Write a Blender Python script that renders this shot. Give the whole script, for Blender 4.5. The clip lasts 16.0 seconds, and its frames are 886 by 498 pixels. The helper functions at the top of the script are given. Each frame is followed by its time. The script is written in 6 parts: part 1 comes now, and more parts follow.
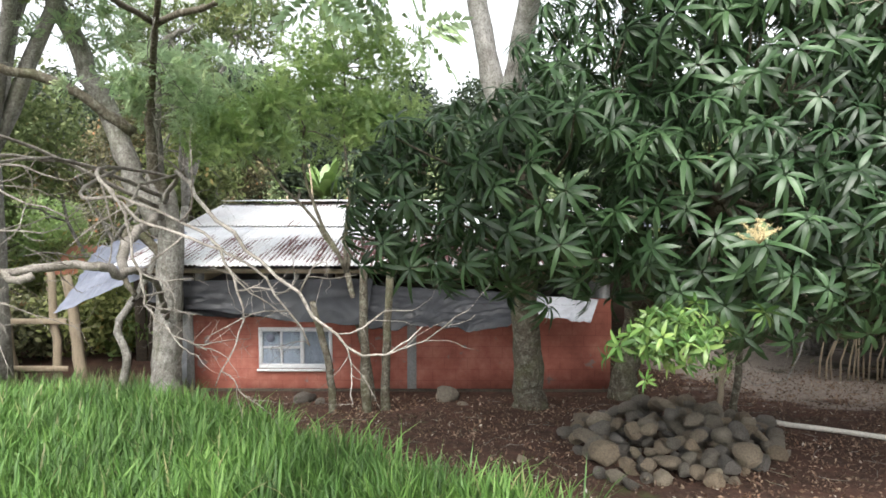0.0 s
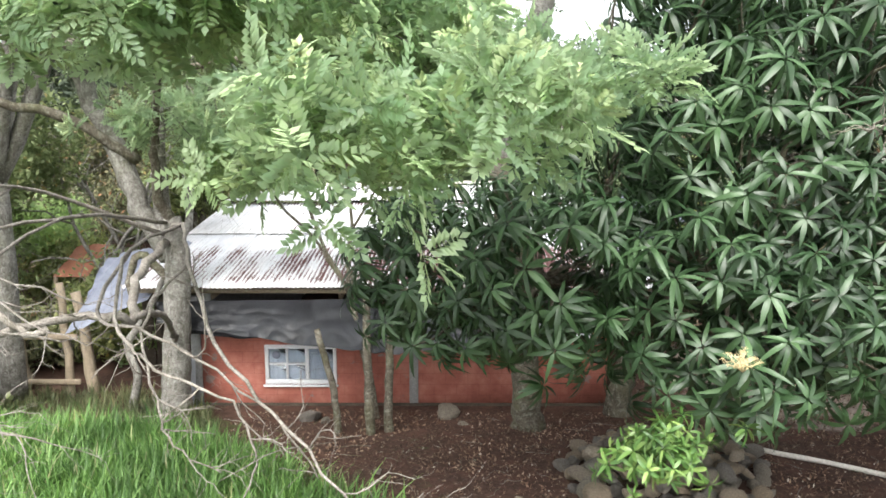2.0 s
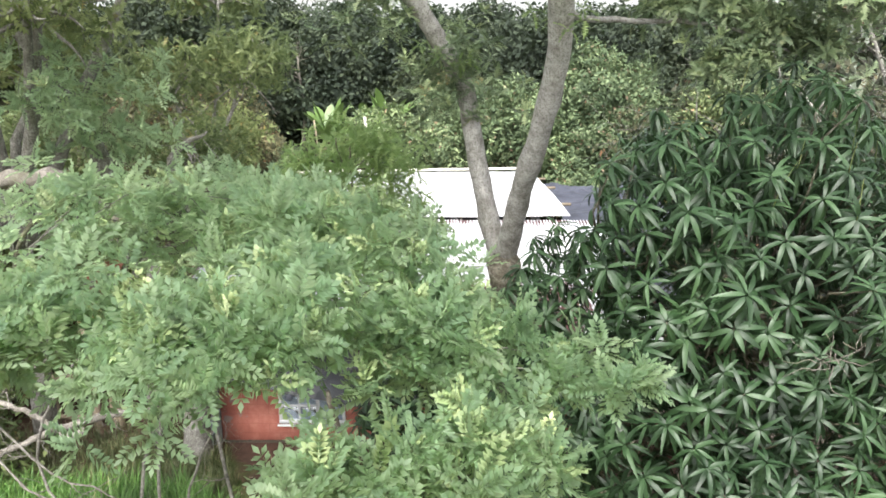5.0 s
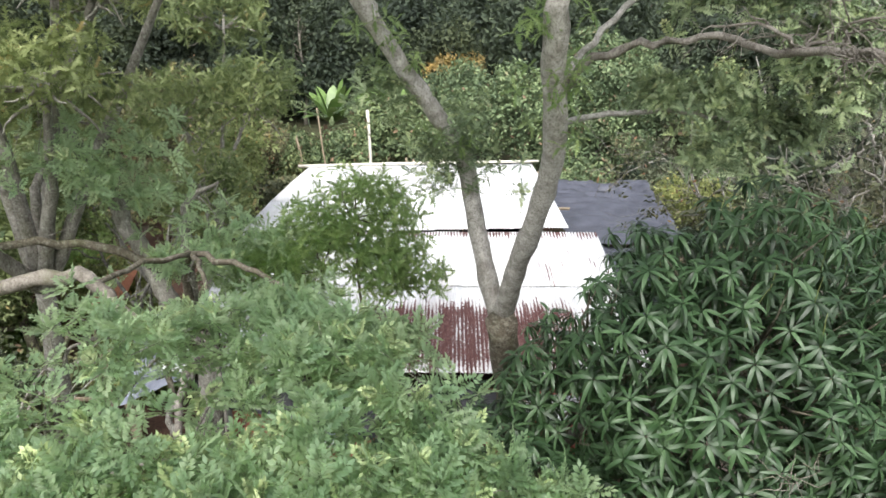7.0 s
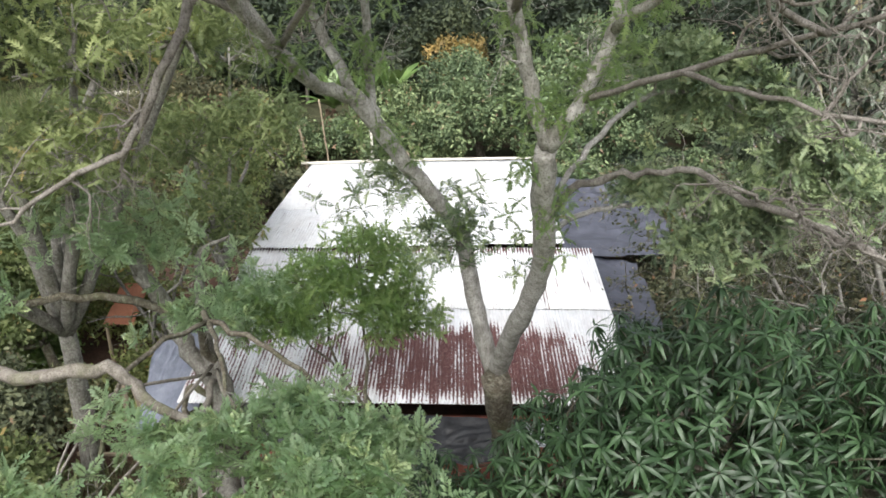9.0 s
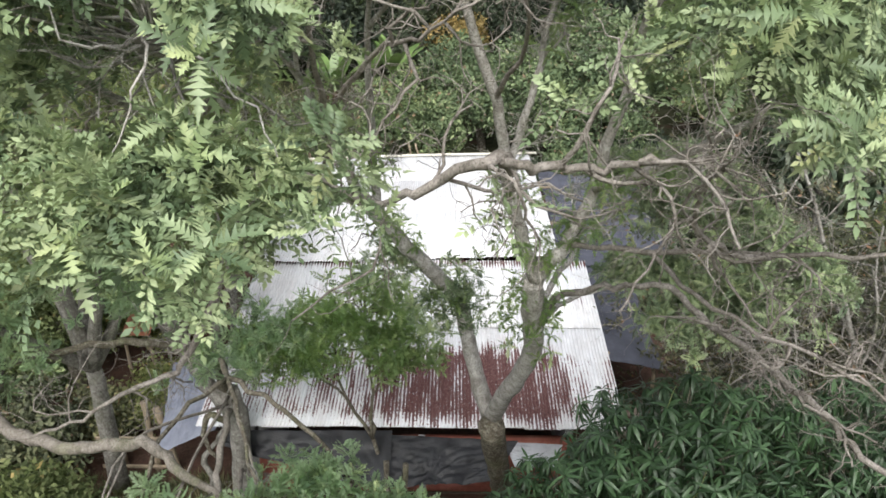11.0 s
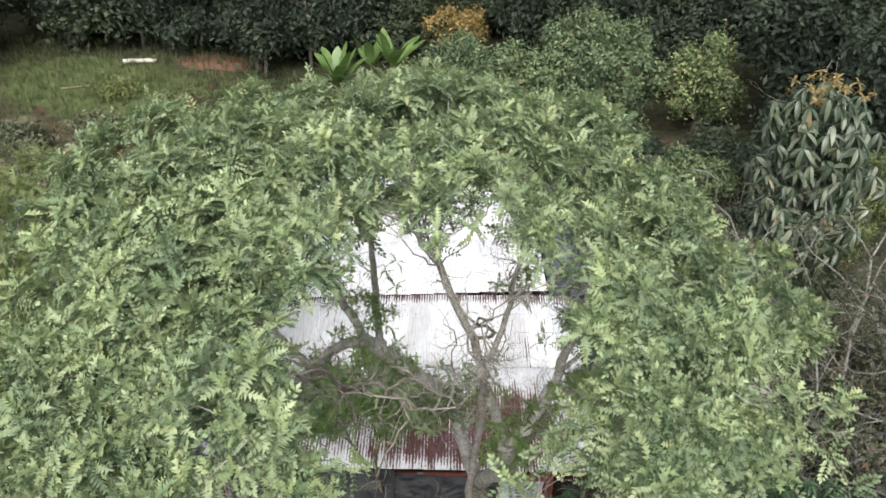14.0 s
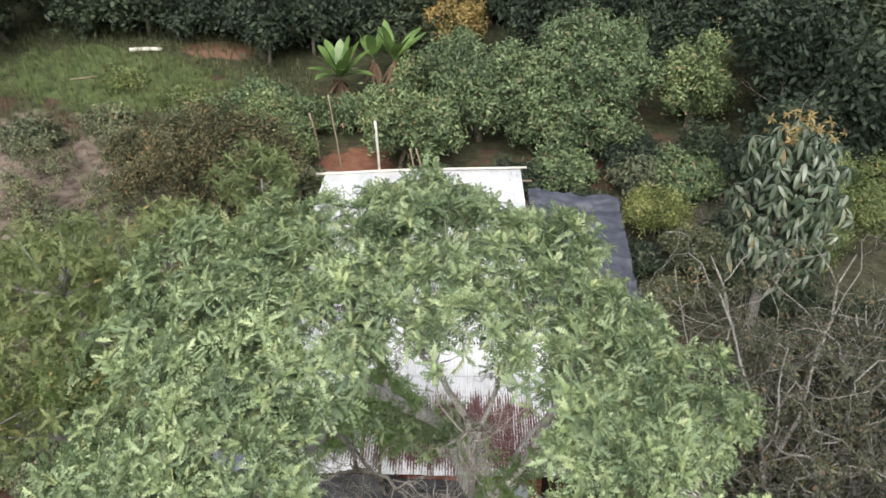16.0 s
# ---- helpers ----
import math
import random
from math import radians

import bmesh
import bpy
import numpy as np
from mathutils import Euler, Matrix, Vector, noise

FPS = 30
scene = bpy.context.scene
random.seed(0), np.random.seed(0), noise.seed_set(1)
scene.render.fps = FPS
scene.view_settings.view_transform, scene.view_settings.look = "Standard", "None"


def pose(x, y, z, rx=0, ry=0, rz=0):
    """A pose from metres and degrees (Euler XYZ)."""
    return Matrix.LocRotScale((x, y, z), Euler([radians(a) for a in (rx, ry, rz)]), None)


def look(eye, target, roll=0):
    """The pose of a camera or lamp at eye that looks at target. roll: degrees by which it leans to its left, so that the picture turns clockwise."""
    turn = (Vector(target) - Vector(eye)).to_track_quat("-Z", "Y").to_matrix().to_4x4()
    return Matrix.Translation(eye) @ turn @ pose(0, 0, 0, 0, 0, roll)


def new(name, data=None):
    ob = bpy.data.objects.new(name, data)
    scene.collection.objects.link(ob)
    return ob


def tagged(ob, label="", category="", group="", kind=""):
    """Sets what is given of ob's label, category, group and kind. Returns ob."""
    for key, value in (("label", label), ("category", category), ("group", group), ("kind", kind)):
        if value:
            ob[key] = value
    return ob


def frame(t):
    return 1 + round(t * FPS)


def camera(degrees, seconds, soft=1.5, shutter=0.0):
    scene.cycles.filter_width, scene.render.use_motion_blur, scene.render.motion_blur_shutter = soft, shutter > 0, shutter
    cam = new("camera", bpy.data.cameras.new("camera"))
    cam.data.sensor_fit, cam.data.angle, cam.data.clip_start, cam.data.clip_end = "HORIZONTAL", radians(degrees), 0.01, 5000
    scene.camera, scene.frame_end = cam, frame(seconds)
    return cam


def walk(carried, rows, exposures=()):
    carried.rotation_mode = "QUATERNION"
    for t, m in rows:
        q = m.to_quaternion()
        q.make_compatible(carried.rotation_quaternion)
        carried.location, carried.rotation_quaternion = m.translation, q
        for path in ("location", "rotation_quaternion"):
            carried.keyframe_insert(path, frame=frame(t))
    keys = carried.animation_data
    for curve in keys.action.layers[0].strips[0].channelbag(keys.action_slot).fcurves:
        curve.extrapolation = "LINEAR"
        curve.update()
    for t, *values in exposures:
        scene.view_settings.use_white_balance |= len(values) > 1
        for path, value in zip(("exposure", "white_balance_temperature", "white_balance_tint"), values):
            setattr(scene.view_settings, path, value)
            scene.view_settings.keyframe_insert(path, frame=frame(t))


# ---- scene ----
cam = camera(60.8, 16.0, soft=1.65)
PATH = [
    (0, (-0.0, -0.0, 3.736), (-0.004, 1.99, 3.542), 0.1),
    (0.5, (-0.001, -0.023, 4.019), (-0.005, 1.964, 3.793), 0.1),
    (1, (0.011, -0.039, 4.313), (0.005, 1.945, 4.054), -0.1),
    (1.5, (0.016, -0.071, 4.642), (0.01, 1.907, 4.349), -0.0),
    (2, (0.011, -0.093, 4.983), (0.003, 1.88, 4.656), 0.0),
    (2.5, (0.002, -0.123, 5.34), (-0.008, 1.844, 4.979), 0.1),
    (3, (-0.006, -0.158, 5.693), (-0.019, 1.802, 5.299), 0.0),
    (3.5, (0.004, -0.196, 6.072), (-0.01, 1.759, 5.647), -0.0),
    (4, (0.031, -0.236, 6.528), (0.015, 1.711, 6.07), 0.0),
    (4.5, (0.053, -0.271, 6.979), (0.036, 1.668, 6.49), -0.0),
    (7, (0.062, -0.446, 9.094), (0.04, 1.448, 8.452), -0.0),
    (7.5, (0.078, -0.458, 9.537), (0.055, 1.426, 8.867), 0.0),
    (8, (0.076, -0.475, 9.997), (0.052, 1.398, 9.298), -0.0),
    (8.5, (0.092, -0.502, 10.49), (0.067, 1.36, 9.759), 0.0),
    (11, (0.123, -0.596, 13.09), (0.096, 1.194, 12.199), -0.0),
    (11.5, (0.146, -0.609, 13.651), (0.119, 1.166, 12.731), 0.0),
    (12, (0.211, -0.619, 14.266), (0.184, 1.143, 13.32), -0.1),
    (12.5, (0.258, -0.616, 14.887), (0.229, 1.132, 13.914), 0.0),
    (13, (0.282, -0.637, 15.505), (0.251, 1.096, 14.507), 0.1),
    (13.5, (0.273, -0.671, 16.136), (0.241, 1.048, 15.114), -0.0),
    (14, (0.286, -0.727, 16.754), (0.254, 0.978, 15.709), -0.1),
    (14.5, (0.304, -0.791, 17.352), (0.272, 0.9, 16.283), -0.0),
    (15, (0.302, -0.864, 17.95), (0.27, 0.811, 16.858), -0.0),
    (15.5, (0.301, -0.943, 18.544), (0.268, 0.716, 17.427), 0.0),
    (16, (0.334, -1.015, 19.137), (0.302, 0.627, 17.996), 0.1),
]
EXPOSURES = [(0, 1.45), (2.5, 1.66), (4.5, 1.42), (7, 1.0), (8.5, 0.86), (11, 0.58), (13, 0.48), (16, 0.5)]
walk(cam, [(t, look(eye, target, roll)) for t, eye, target, roll in PATH], EXPOSURES)

# ---- daylight: bright overcast ----
world = bpy.data.worlds.new("overcast_sky")
scene.world = world
world.use_nodes = True
wn, wl = world.node_tree.nodes, world.node_tree.links
wn.clear()
sky = wn.new("ShaderNodeTexSky")
sky.sky_type = "NISHITA"
sky.sun_disc = False
sky.sun_elevation = radians(52)
sky.sun_rotation = radians(186)
sky.dust_density = 3.0
sky.ozone_density = 1.0
cloud = wn.new("ShaderNodeHueSaturation")
cloud.inputs["Saturation"].default_value = 0.22
back = wn.new("ShaderNodeBackground")
back.inputs["Strength"].default_value = 0.16
wout = wn.new("ShaderNodeOutputWorld")
wl.new(sky.outputs[0], cloud.inputs["Color"])
wl.new(cloud.outputs[0], back.inputs["Color"])
wl.new(back.outputs[0], wout.inputs["Surface"])
sun_data = bpy.data.lights.new("sun", "SUN")
sun_data.energy = 2.7
sun_data.angle = radians(45)
sun_data.color = (1.0, 0.97, 0.92)
sun = new("sun", sun_data)
sun.matrix_world = look((-2, -17, 22), (0, 0, 0))

rng = np.random.default_rng(7)


# ---- materials ----
class Mat:
    """A small builder for node materials."""

    def __init__(self, name, roughness=0.8, metallic=0.0, specular=0.5):
        self.m = bpy.data.materials.new(name)
        self.m.use_nodes = True
        self.n, self.l = self.m.node_tree.nodes, self.m.node_tree.links
        self.b = self.n["Principled BSDF"]
        self.b.inputs["Roughness"].default_value = roughness
        self.b.inputs["Metallic"].default_value = metallic
        self.b.inputs["Specular IOR Level"].default_value = specular
        self.c = None

    def coord(self, scale=(1, 1, 1)):
        if self.c is None:
            self.c = self.n.new("ShaderNodeTexCoord")
        mp = self.n.new("ShaderNodeMapping")
        mp.inputs["Scale"].default_value = scale
        self.l.new(self.c.outputs["Object"], mp.inputs["Vector"])
        return mp.outputs[0]

    def noise(self, scale, detail=5, rough=0.6, stretch=(1, 1, 1), distort=0.0):
        t = self.n.new("ShaderNodeTexNoise")
        t.inputs["Scale"].default_value, t.inputs["Detail"].default_value = scale, detail
        t.inputs["Roughness"].default_value, t.inputs["Distortion"].default_value = rough, distort
        self.l.new(self.coord(stretch), t.inputs["Vector"])
        return t.outputs["Fac"]

    def island(self):
        return self.n.new("ShaderNodeNewGeometry").outputs["Random Per Island"]

    def each(self):
        return self.n.new("ShaderNodeObjectInfo").outputs["Random"]

    def ramp(self, fac, *stops):
        r = self.n.new("ShaderNodeValToRGB")
        e = r.color_ramp.elements
        while len(e) < len(stops):
            e.new(0.5)
        for el, (p, c) in zip(e, stops):
            el.position = p
            el.color = (*c, 1) if len(c) == 3 else c
        self.l.new(fac, r.inputs[0])
        return r.outputs[0]

    def mix(self, fac, a, b, kind="MIX"):
        x = self.n.new("ShaderNodeMix")
        x.data_type, x.blend_type = "RGBA", kind
        for sock, v in ((x.inputs[0], fac), (x.inputs[6], a), (x.inputs[7], b)):
            if hasattr(v, "links"):
                self.l.new(v, sock)
            elif isinstance(v, (int, float)):
                sock.default_value = v
            else:
                sock.default_value = (*v, 1)
        return x.outputs[2]

    def color(self, c):
        if hasattr(c, "links"):
            self.l.new(c, self.b.inputs["Base Color"])
        else:
            self.b.inputs["Base Color"].default_value = (*c, 1)
        return self

    def rough(self, fac, lo, hi):
        r = self.n.new("ShaderNodeMapRange")
        r.inputs["To Min"].default_value, r.inputs["To Max"].default_value = lo, hi
        self.l.new(fac, r.inputs["Value"])
        self.l.new(r.outputs[0], self.b.inputs["Roughness"])
        return self

    def bump(self, fac, strength=0.4, distance=0.02):
        b = self.n.new("ShaderNodeBump")
        b.inputs["Strength"].default_value, b.inputs["Distance"].default_value = strength, distance
        self.l.new(fac, b.inputs["Height"])
        self.l.new(b.outputs[0], self.b.inputs["Normal"])
        return self

    def thin(self, amount, tint):
        """Light that shines through a leaf."""
        tr = self.n.new("ShaderNodeBsdfTranslucent")
        if hasattr(tint, "links"):
            self.l.new(tint, tr.inputs["Color"])
        else:
            tr.inputs["Color"].default_value = (*tint, 1)
        mx = self.n.new("ShaderNodeMixShader")
        mx.inputs[0].default_value = amount
        out = self.n["Material Output"]
        self.l.new(self.b.outputs[0], mx.inputs[1])
        self.l.new(tr.outputs[0], mx.inputs[2])
        self.l.new(mx.outputs[0], out.inputs["Surface"])
        return self


def leaf_material(name, dark, mid, light, roughness=0.42, patch=1.2, thin=0.25, odd=None, apart=False, glow=(0.3, (0.22, 0.32, 0.1))):
    """Leaves: each leaf its own shade, drifting slowly through the crown; a few odd ones yellowed."""
    m = Mat(name, roughness, specular=0.5)
    stops = [(0.0, dark), (0.55, mid), (0.92, light)]
    if odd:
        stops += [(0.965, light), (0.985, odd)]
    own = m.ramp(m.island(), *stops)
    drift = m.ramp(m.noise(patch, 3, 0.6), (0.3, (0.45, 0.5, 0.5)), (0.7, (1.34, 1.28, 1.2)))
    c = m.mix(1.0, own, drift, "MULTIPLY")
    c = m.mix(1.0, c, m.ramp(m.each(), (0.0, (0.75, 0.8, 0.85)), (0.5, (1.0, 1.0, 1.0)), (1.0, (1.3, 1.18, 1.0))), "MULTIPLY") if apart else c
    m.color(c)
    if thin:
        m.thin(thin, m.mix(glow[0], c, glow[1]))
    return m.m


def bark_material(name, dark, light, lichen=(0.45, 0.47, 0.42), amount=0.55, scale=9.0, mossy=0.7):
    m = Mat(name, 0.9, specular=0.2)
    grain = m.noise(scale * 2.2, 6, 0.7, (1, 1, 0.25), 0.4)
    base = m.ramp(grain, (0.3, dark), (0.7, light))
    spots = m.ramp(m.noise(scale * 1.6, 5, 0.75), (amount, (0, 0, 0)), (amount + 0.22, (0.8, 0.8, 0.8)))
    moss = m.ramp(m.noise(1.7, 3, 0.6), (0.5, (0, 0, 0)), (0.75, (mossy, mossy, mossy)))
    rings = m.ramp(m.noise(scale * 0.5, 3, 0.6, (0.5, 0.5, 4.0)), (0.36, (0.92, 0.92, 0.92)), (0.64, (1.05, 1.05, 1.05)))
    pits = m.ramp(m.noise(scale * 4.5, 3, 0.65), (0.34, (0.45, 0.44, 0.42)), (0.5, (1.0, 1.0, 1.0)))
    base = m.mix(1.0, base, pits, "MULTIPLY")
    base = m.mix(1.0, base, rings, "MULTIPLY")
    blotch = m.ramp(m.noise(scale * 0.42, 5, 0.7), (0.38, (0.62, 0.61, 0.58)), (0.6, (1.06, 1.06, 1.06)))
    base = m.mix(1.0, base, blotch, "MULTIPLY")
    c = m.mix(spots, base, lichen)
    c = m.mix(moss, c, (0.13, 0.15, 0.06))
    m.color(c).bump(grain, 0.7, 0.02)
    return m.m


def plain_material(name, a, b, roughness=0.8, scale=6.0, bump=0.3, metallic=0.0, stretch=(1, 1, 1), distance=0.01, specular=0.4):
    m = Mat(name, roughness, metallic, specular)
    n1 = m.noise(scale, 6, 0.65, stretch)
    n2 = m.noise(scale * 7, 4, 0.6, stretch)
    c = m.ramp(n1, (0.3, a), (0.7, b))
    c = m.mix(0.5, c, m.ramp(n2, (0.3, tuple(0.75 * v for v in a)), (0.7, tuple(min(1, 1.15 * v) for v in b))))
    m.color(c).bump(n2, bump, distance)
    return m.m


MANGO = leaf_material("mango_leaf", (0.014, 0.035, 0.012), (0.034, 0.076, 0.03), (0.066, 0.124, 0.056), 0.44, 0.9, 0.16, glow=(0.4, (0.1, 0.22, 0.06)))
MANGO_YOUNG = leaf_material("young_mango_leaf", (0.05, 0.12, 0.03), (0.1, 0.2, 0.05), (0.2, 0.3, 0.09), 0.42, 2.0, 0.25)
PINNATE = leaf_material("pinnate_leaf", (0.135, 0.2, 0.108), (0.245, 0.325, 0.18), (0.355, 0.43, 0.25), 0.55, 1.8, 0.16, (0.32, 0.36, 0.18))
# near tree's copy of the pinnate leaf, paler: sky backlight put into its colour
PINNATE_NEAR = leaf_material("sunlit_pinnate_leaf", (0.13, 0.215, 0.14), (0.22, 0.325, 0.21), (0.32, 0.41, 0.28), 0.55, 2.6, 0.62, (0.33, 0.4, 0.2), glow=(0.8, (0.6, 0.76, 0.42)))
PINNATE_YOUNG = leaf_material("young_pinnate_leaf", (0.2, 0.275, 0.13), (0.29, 0.37, 0.185), (0.375, 0.445, 0.24), 0.55, 2.6, 0.25)
# copy for crowns standing in shade: strong translucent tint puts backlight into the colour
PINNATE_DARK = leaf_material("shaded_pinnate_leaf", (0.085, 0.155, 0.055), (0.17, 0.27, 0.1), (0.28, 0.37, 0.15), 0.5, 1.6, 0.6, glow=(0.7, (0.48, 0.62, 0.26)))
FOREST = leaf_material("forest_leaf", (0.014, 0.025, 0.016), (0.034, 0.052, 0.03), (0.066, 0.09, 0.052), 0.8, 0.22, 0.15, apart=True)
DOME_LEAF = leaf_material("small_round_leaf", (0.06, 0.095, 0.042), (0.14, 0.195, 0.088), (0.25, 0.31, 0.15), 0.75, 0.55, 0.08, (0.3, 0.2, 0.13), apart=True)
SHRUB_LEAF = leaf_material("shrub_leaf", (0.065, 0.078, 0.044), (0.14, 0.155, 0.085), (0.24, 0.255, 0.14), 0.75, 0.6, 0.1, (0.3, 0.2, 0.13), apart=True)
DUSK_LEAF = leaf_material("dull_dark_leaf", (0.03, 0.034, 0.02), (0.075, 0.082, 0.045), (0.13, 0.125, 0.075), 0.8, 0.7, 0.15, (0.22, 0.12, 0.07), apart=True)
OLIVE_LEAF = leaf_material("olive_leaf", (0.11, 0.142, 0.056), (0.215, 0.262, 0.106), (0.33, 0.38, 0.175), 0.7, 0.8, 0.45, (0.42, 0.33, 0.14), apart=True)
RUSTY_LEAF = leaf_material("rust_red_young_leaf", (0.15, 0.115, 0.035), (0.29, 0.2, 0.07), (0.4, 0.31, 0.12), 0.55, 0.8, 0.25)
BREAD_LEAF = leaf_material("drooping_big_leaf", (0.035, 0.06, 0.036), (0.09, 0.125, 0.08), (0.22, 0.25, 0.19), 0.35, 0.8, 0.15, (0.36, 0.3, 0.18))
BANANA_LEAF = leaf_material("banana_leaf", (0.065, 0.135, 0.036), (0.125, 0.21, 0.062), (0.21, 0.295, 0.11), 0.4, 1.0, 0.2, (0.4, 0.3, 0.06))
GRASS = leaf_material("grass_blade", (0.048, 0.115, 0.026), (0.1, 0.22, 0.048), (0.2, 0.35, 0.095), 0.55, 0.8, 0.3, (0.3, 0.3, 0.15))
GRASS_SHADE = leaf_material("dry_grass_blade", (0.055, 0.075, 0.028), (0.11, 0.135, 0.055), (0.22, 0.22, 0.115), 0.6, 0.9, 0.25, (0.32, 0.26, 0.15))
LITTER = leaf_material("fallen_leaf", (0.06, 0.034, 0.022), (0.14, 0.078, 0.05), (0.3, 0.22, 0.16), 0.8, 0.8, 0.0, (0.5, 0.46, 0.4))
BARK = bark_material("grey_lichen_bark", (0.15, 0.14, 0.125), (0.36, 0.345, 0.32), (0.52, 0.53, 0.49), 0.52, 11.0, 0.25)
BARK_PALE = bark_material("pale_grey_bark", (0.32, 0.305, 0.285), (0.6, 0.58, 0.55), (0.68, 0.67, 0.63), 0.55, 11.0, 0.12)
BARK_MOSS = bark_material("mossy_bark", (0.085, 0.072, 0.056), (0.2, 0.178, 0.14), (0.36, 0.36, 0.3), 0.5, 9.0, 0.5)
TWIG = bark_material("dry_twig_bark", (0.14, 0.125, 0.108), (0.3, 0.275, 0.245), (0.4, 0.385, 0.355), 0.6, 14.0)
DEAD_BARK = bark_material("bleached_dead_bark", (0.2, 0.182, 0.165), (0.37, 0.34, 0.31), (0.46, 0.44, 0.4), 0.6, 14.0, 0.05)
WOOD = plain_material("weathered_wood", (0.2, 0.155, 0.11), (0.4, 0.33, 0.24), 0.85, 5, 0.5, stretch=(6, 6, 1))
WOOD_PALE = plain_material("pale_pole_wood", (0.5, 0.47, 0.4), (0.7, 0.67, 0.6), 0.75, 5, 0.3)
FLOWER = plain_material("mango_flower", (0.46, 0.36, 0.18), (0.64, 0.54, 0.33), 0.8, 30, 0.2)


def red_wall():
    m = Mat("red_painted_block", 0.85, specular=0.25)
    wear = m.noise(1.6, 6, 0.7)
    fine = m.noise(22, 5, 0.7)
    c = m.ramp(wear, (0.3, (0.23, 0.08, 0.06)), (0.5, (0.36, 0.125, 0.092)), (0.68, (0.47, 0.2, 0.155)))
    bare = m.ramp(m.noise(3.1, 5, 0.62), (0.63, (0, 0, 0)), (0.67, (0.75, 0.75, 0.75)))
    c = m.mix(bare, c, (0.22, 0.2, 0.19))
    br = m.n.new("ShaderNodeTexBrick")
    br.inputs["Scale"].default_value = 1.0
    br.inputs["Brick Width"].default_value, br.inputs["Row Height"].default_value = 0.4, 0.2
    br.inputs["Mortar Size"].default_value = 0.006
    mp = m.n.new("ShaderNodeMapping")
    mp.inputs["Rotation"].default_value = (radians(90), 0, 0)
    m.coord()
    m.l.new(m.c.outputs["Object"], mp.inputs["Vector"])
    m.l.new(mp.outputs[0], br.inputs["Vector"])
    c = m.mix(m.ramp(br.outputs["Fac"], (0.0, (0, 0, 0)), (1.0, (0.35, 0.35, 0.35))), c, (0.17, 0.05, 0.04))
    m.color(c).bump(fine, 0.5, 0.012)
    return m.m


RED = red_wall()
CONCRETE = plain_material("grey_concrete", (0.2, 0.2, 0.2), (0.36, 0.36, 0.35), 0.9, 5, 0.5)
WHITE_PAINT = plain_material("white_window_paint", (0.62, 0.63, 0.65), (0.8, 0.8, 0.8), 0.6, 8, 0.2)
CURTAIN = plain_material("pale_blue_curtain", (0.3, 0.36, 0.43), (0.6, 0.65, 0.7), 0.8, 4, 0.5, stretch=(5, 1, 0.5))
# the boards' brown holds the lean-to's shade; on the footing, soil stain
DARK_WALL = plain_material("shade_and_soil_brown", (0.03, 0.025, 0.02), (0.09, 0.07, 0.05), 0.9, 3, 0.4)
ROCK = None


def rock_material():
    m = Mat("field_stone", 0.85, specular=0.3)
    n1 = m.noise(7, 6, 0.65)
    n2 = m.noise(40, 4, 0.6)
    a = m.ramp(n1, (0.3, (0.2, 0.184, 0.16)), (0.7, (0.42, 0.39, 0.34)))
    tone = m.ramp(m.each(), (0.0, (0.5, 0.5, 0.52)), (0.5, (0.82, 0.78, 0.71)), (0.8, (0.95, 0.8, 0.64)), (1.0, (1.25, 1.15, 1.0)))
    c = m.mix(1.0, a, tone, "MULTIPLY")
    c = m.mix(m.ramp(m.noise(2.1, 5, 0.7), (0.5, (0, 0, 0)), (0.72, (0.3, 0.3, 0.3))), c, (0.17, 0.135, 0.105))
    c = m.mix(m.ramp(n2, (0.58, (0, 0, 0)), (0.72, (0.5, 0.5, 0.5))), c, (0.42, 0.4, 0.36))
    m.color(c).bump(m.mix(0.5, n1, n2), 0.8, 0.12)
    return m.m


ROCK = rock_material()


class Placed:
    """A stand-in for a coordinate node whose vector has been shifted."""

    def __init__(self, socket):
        self.outputs = {"Object": socket}


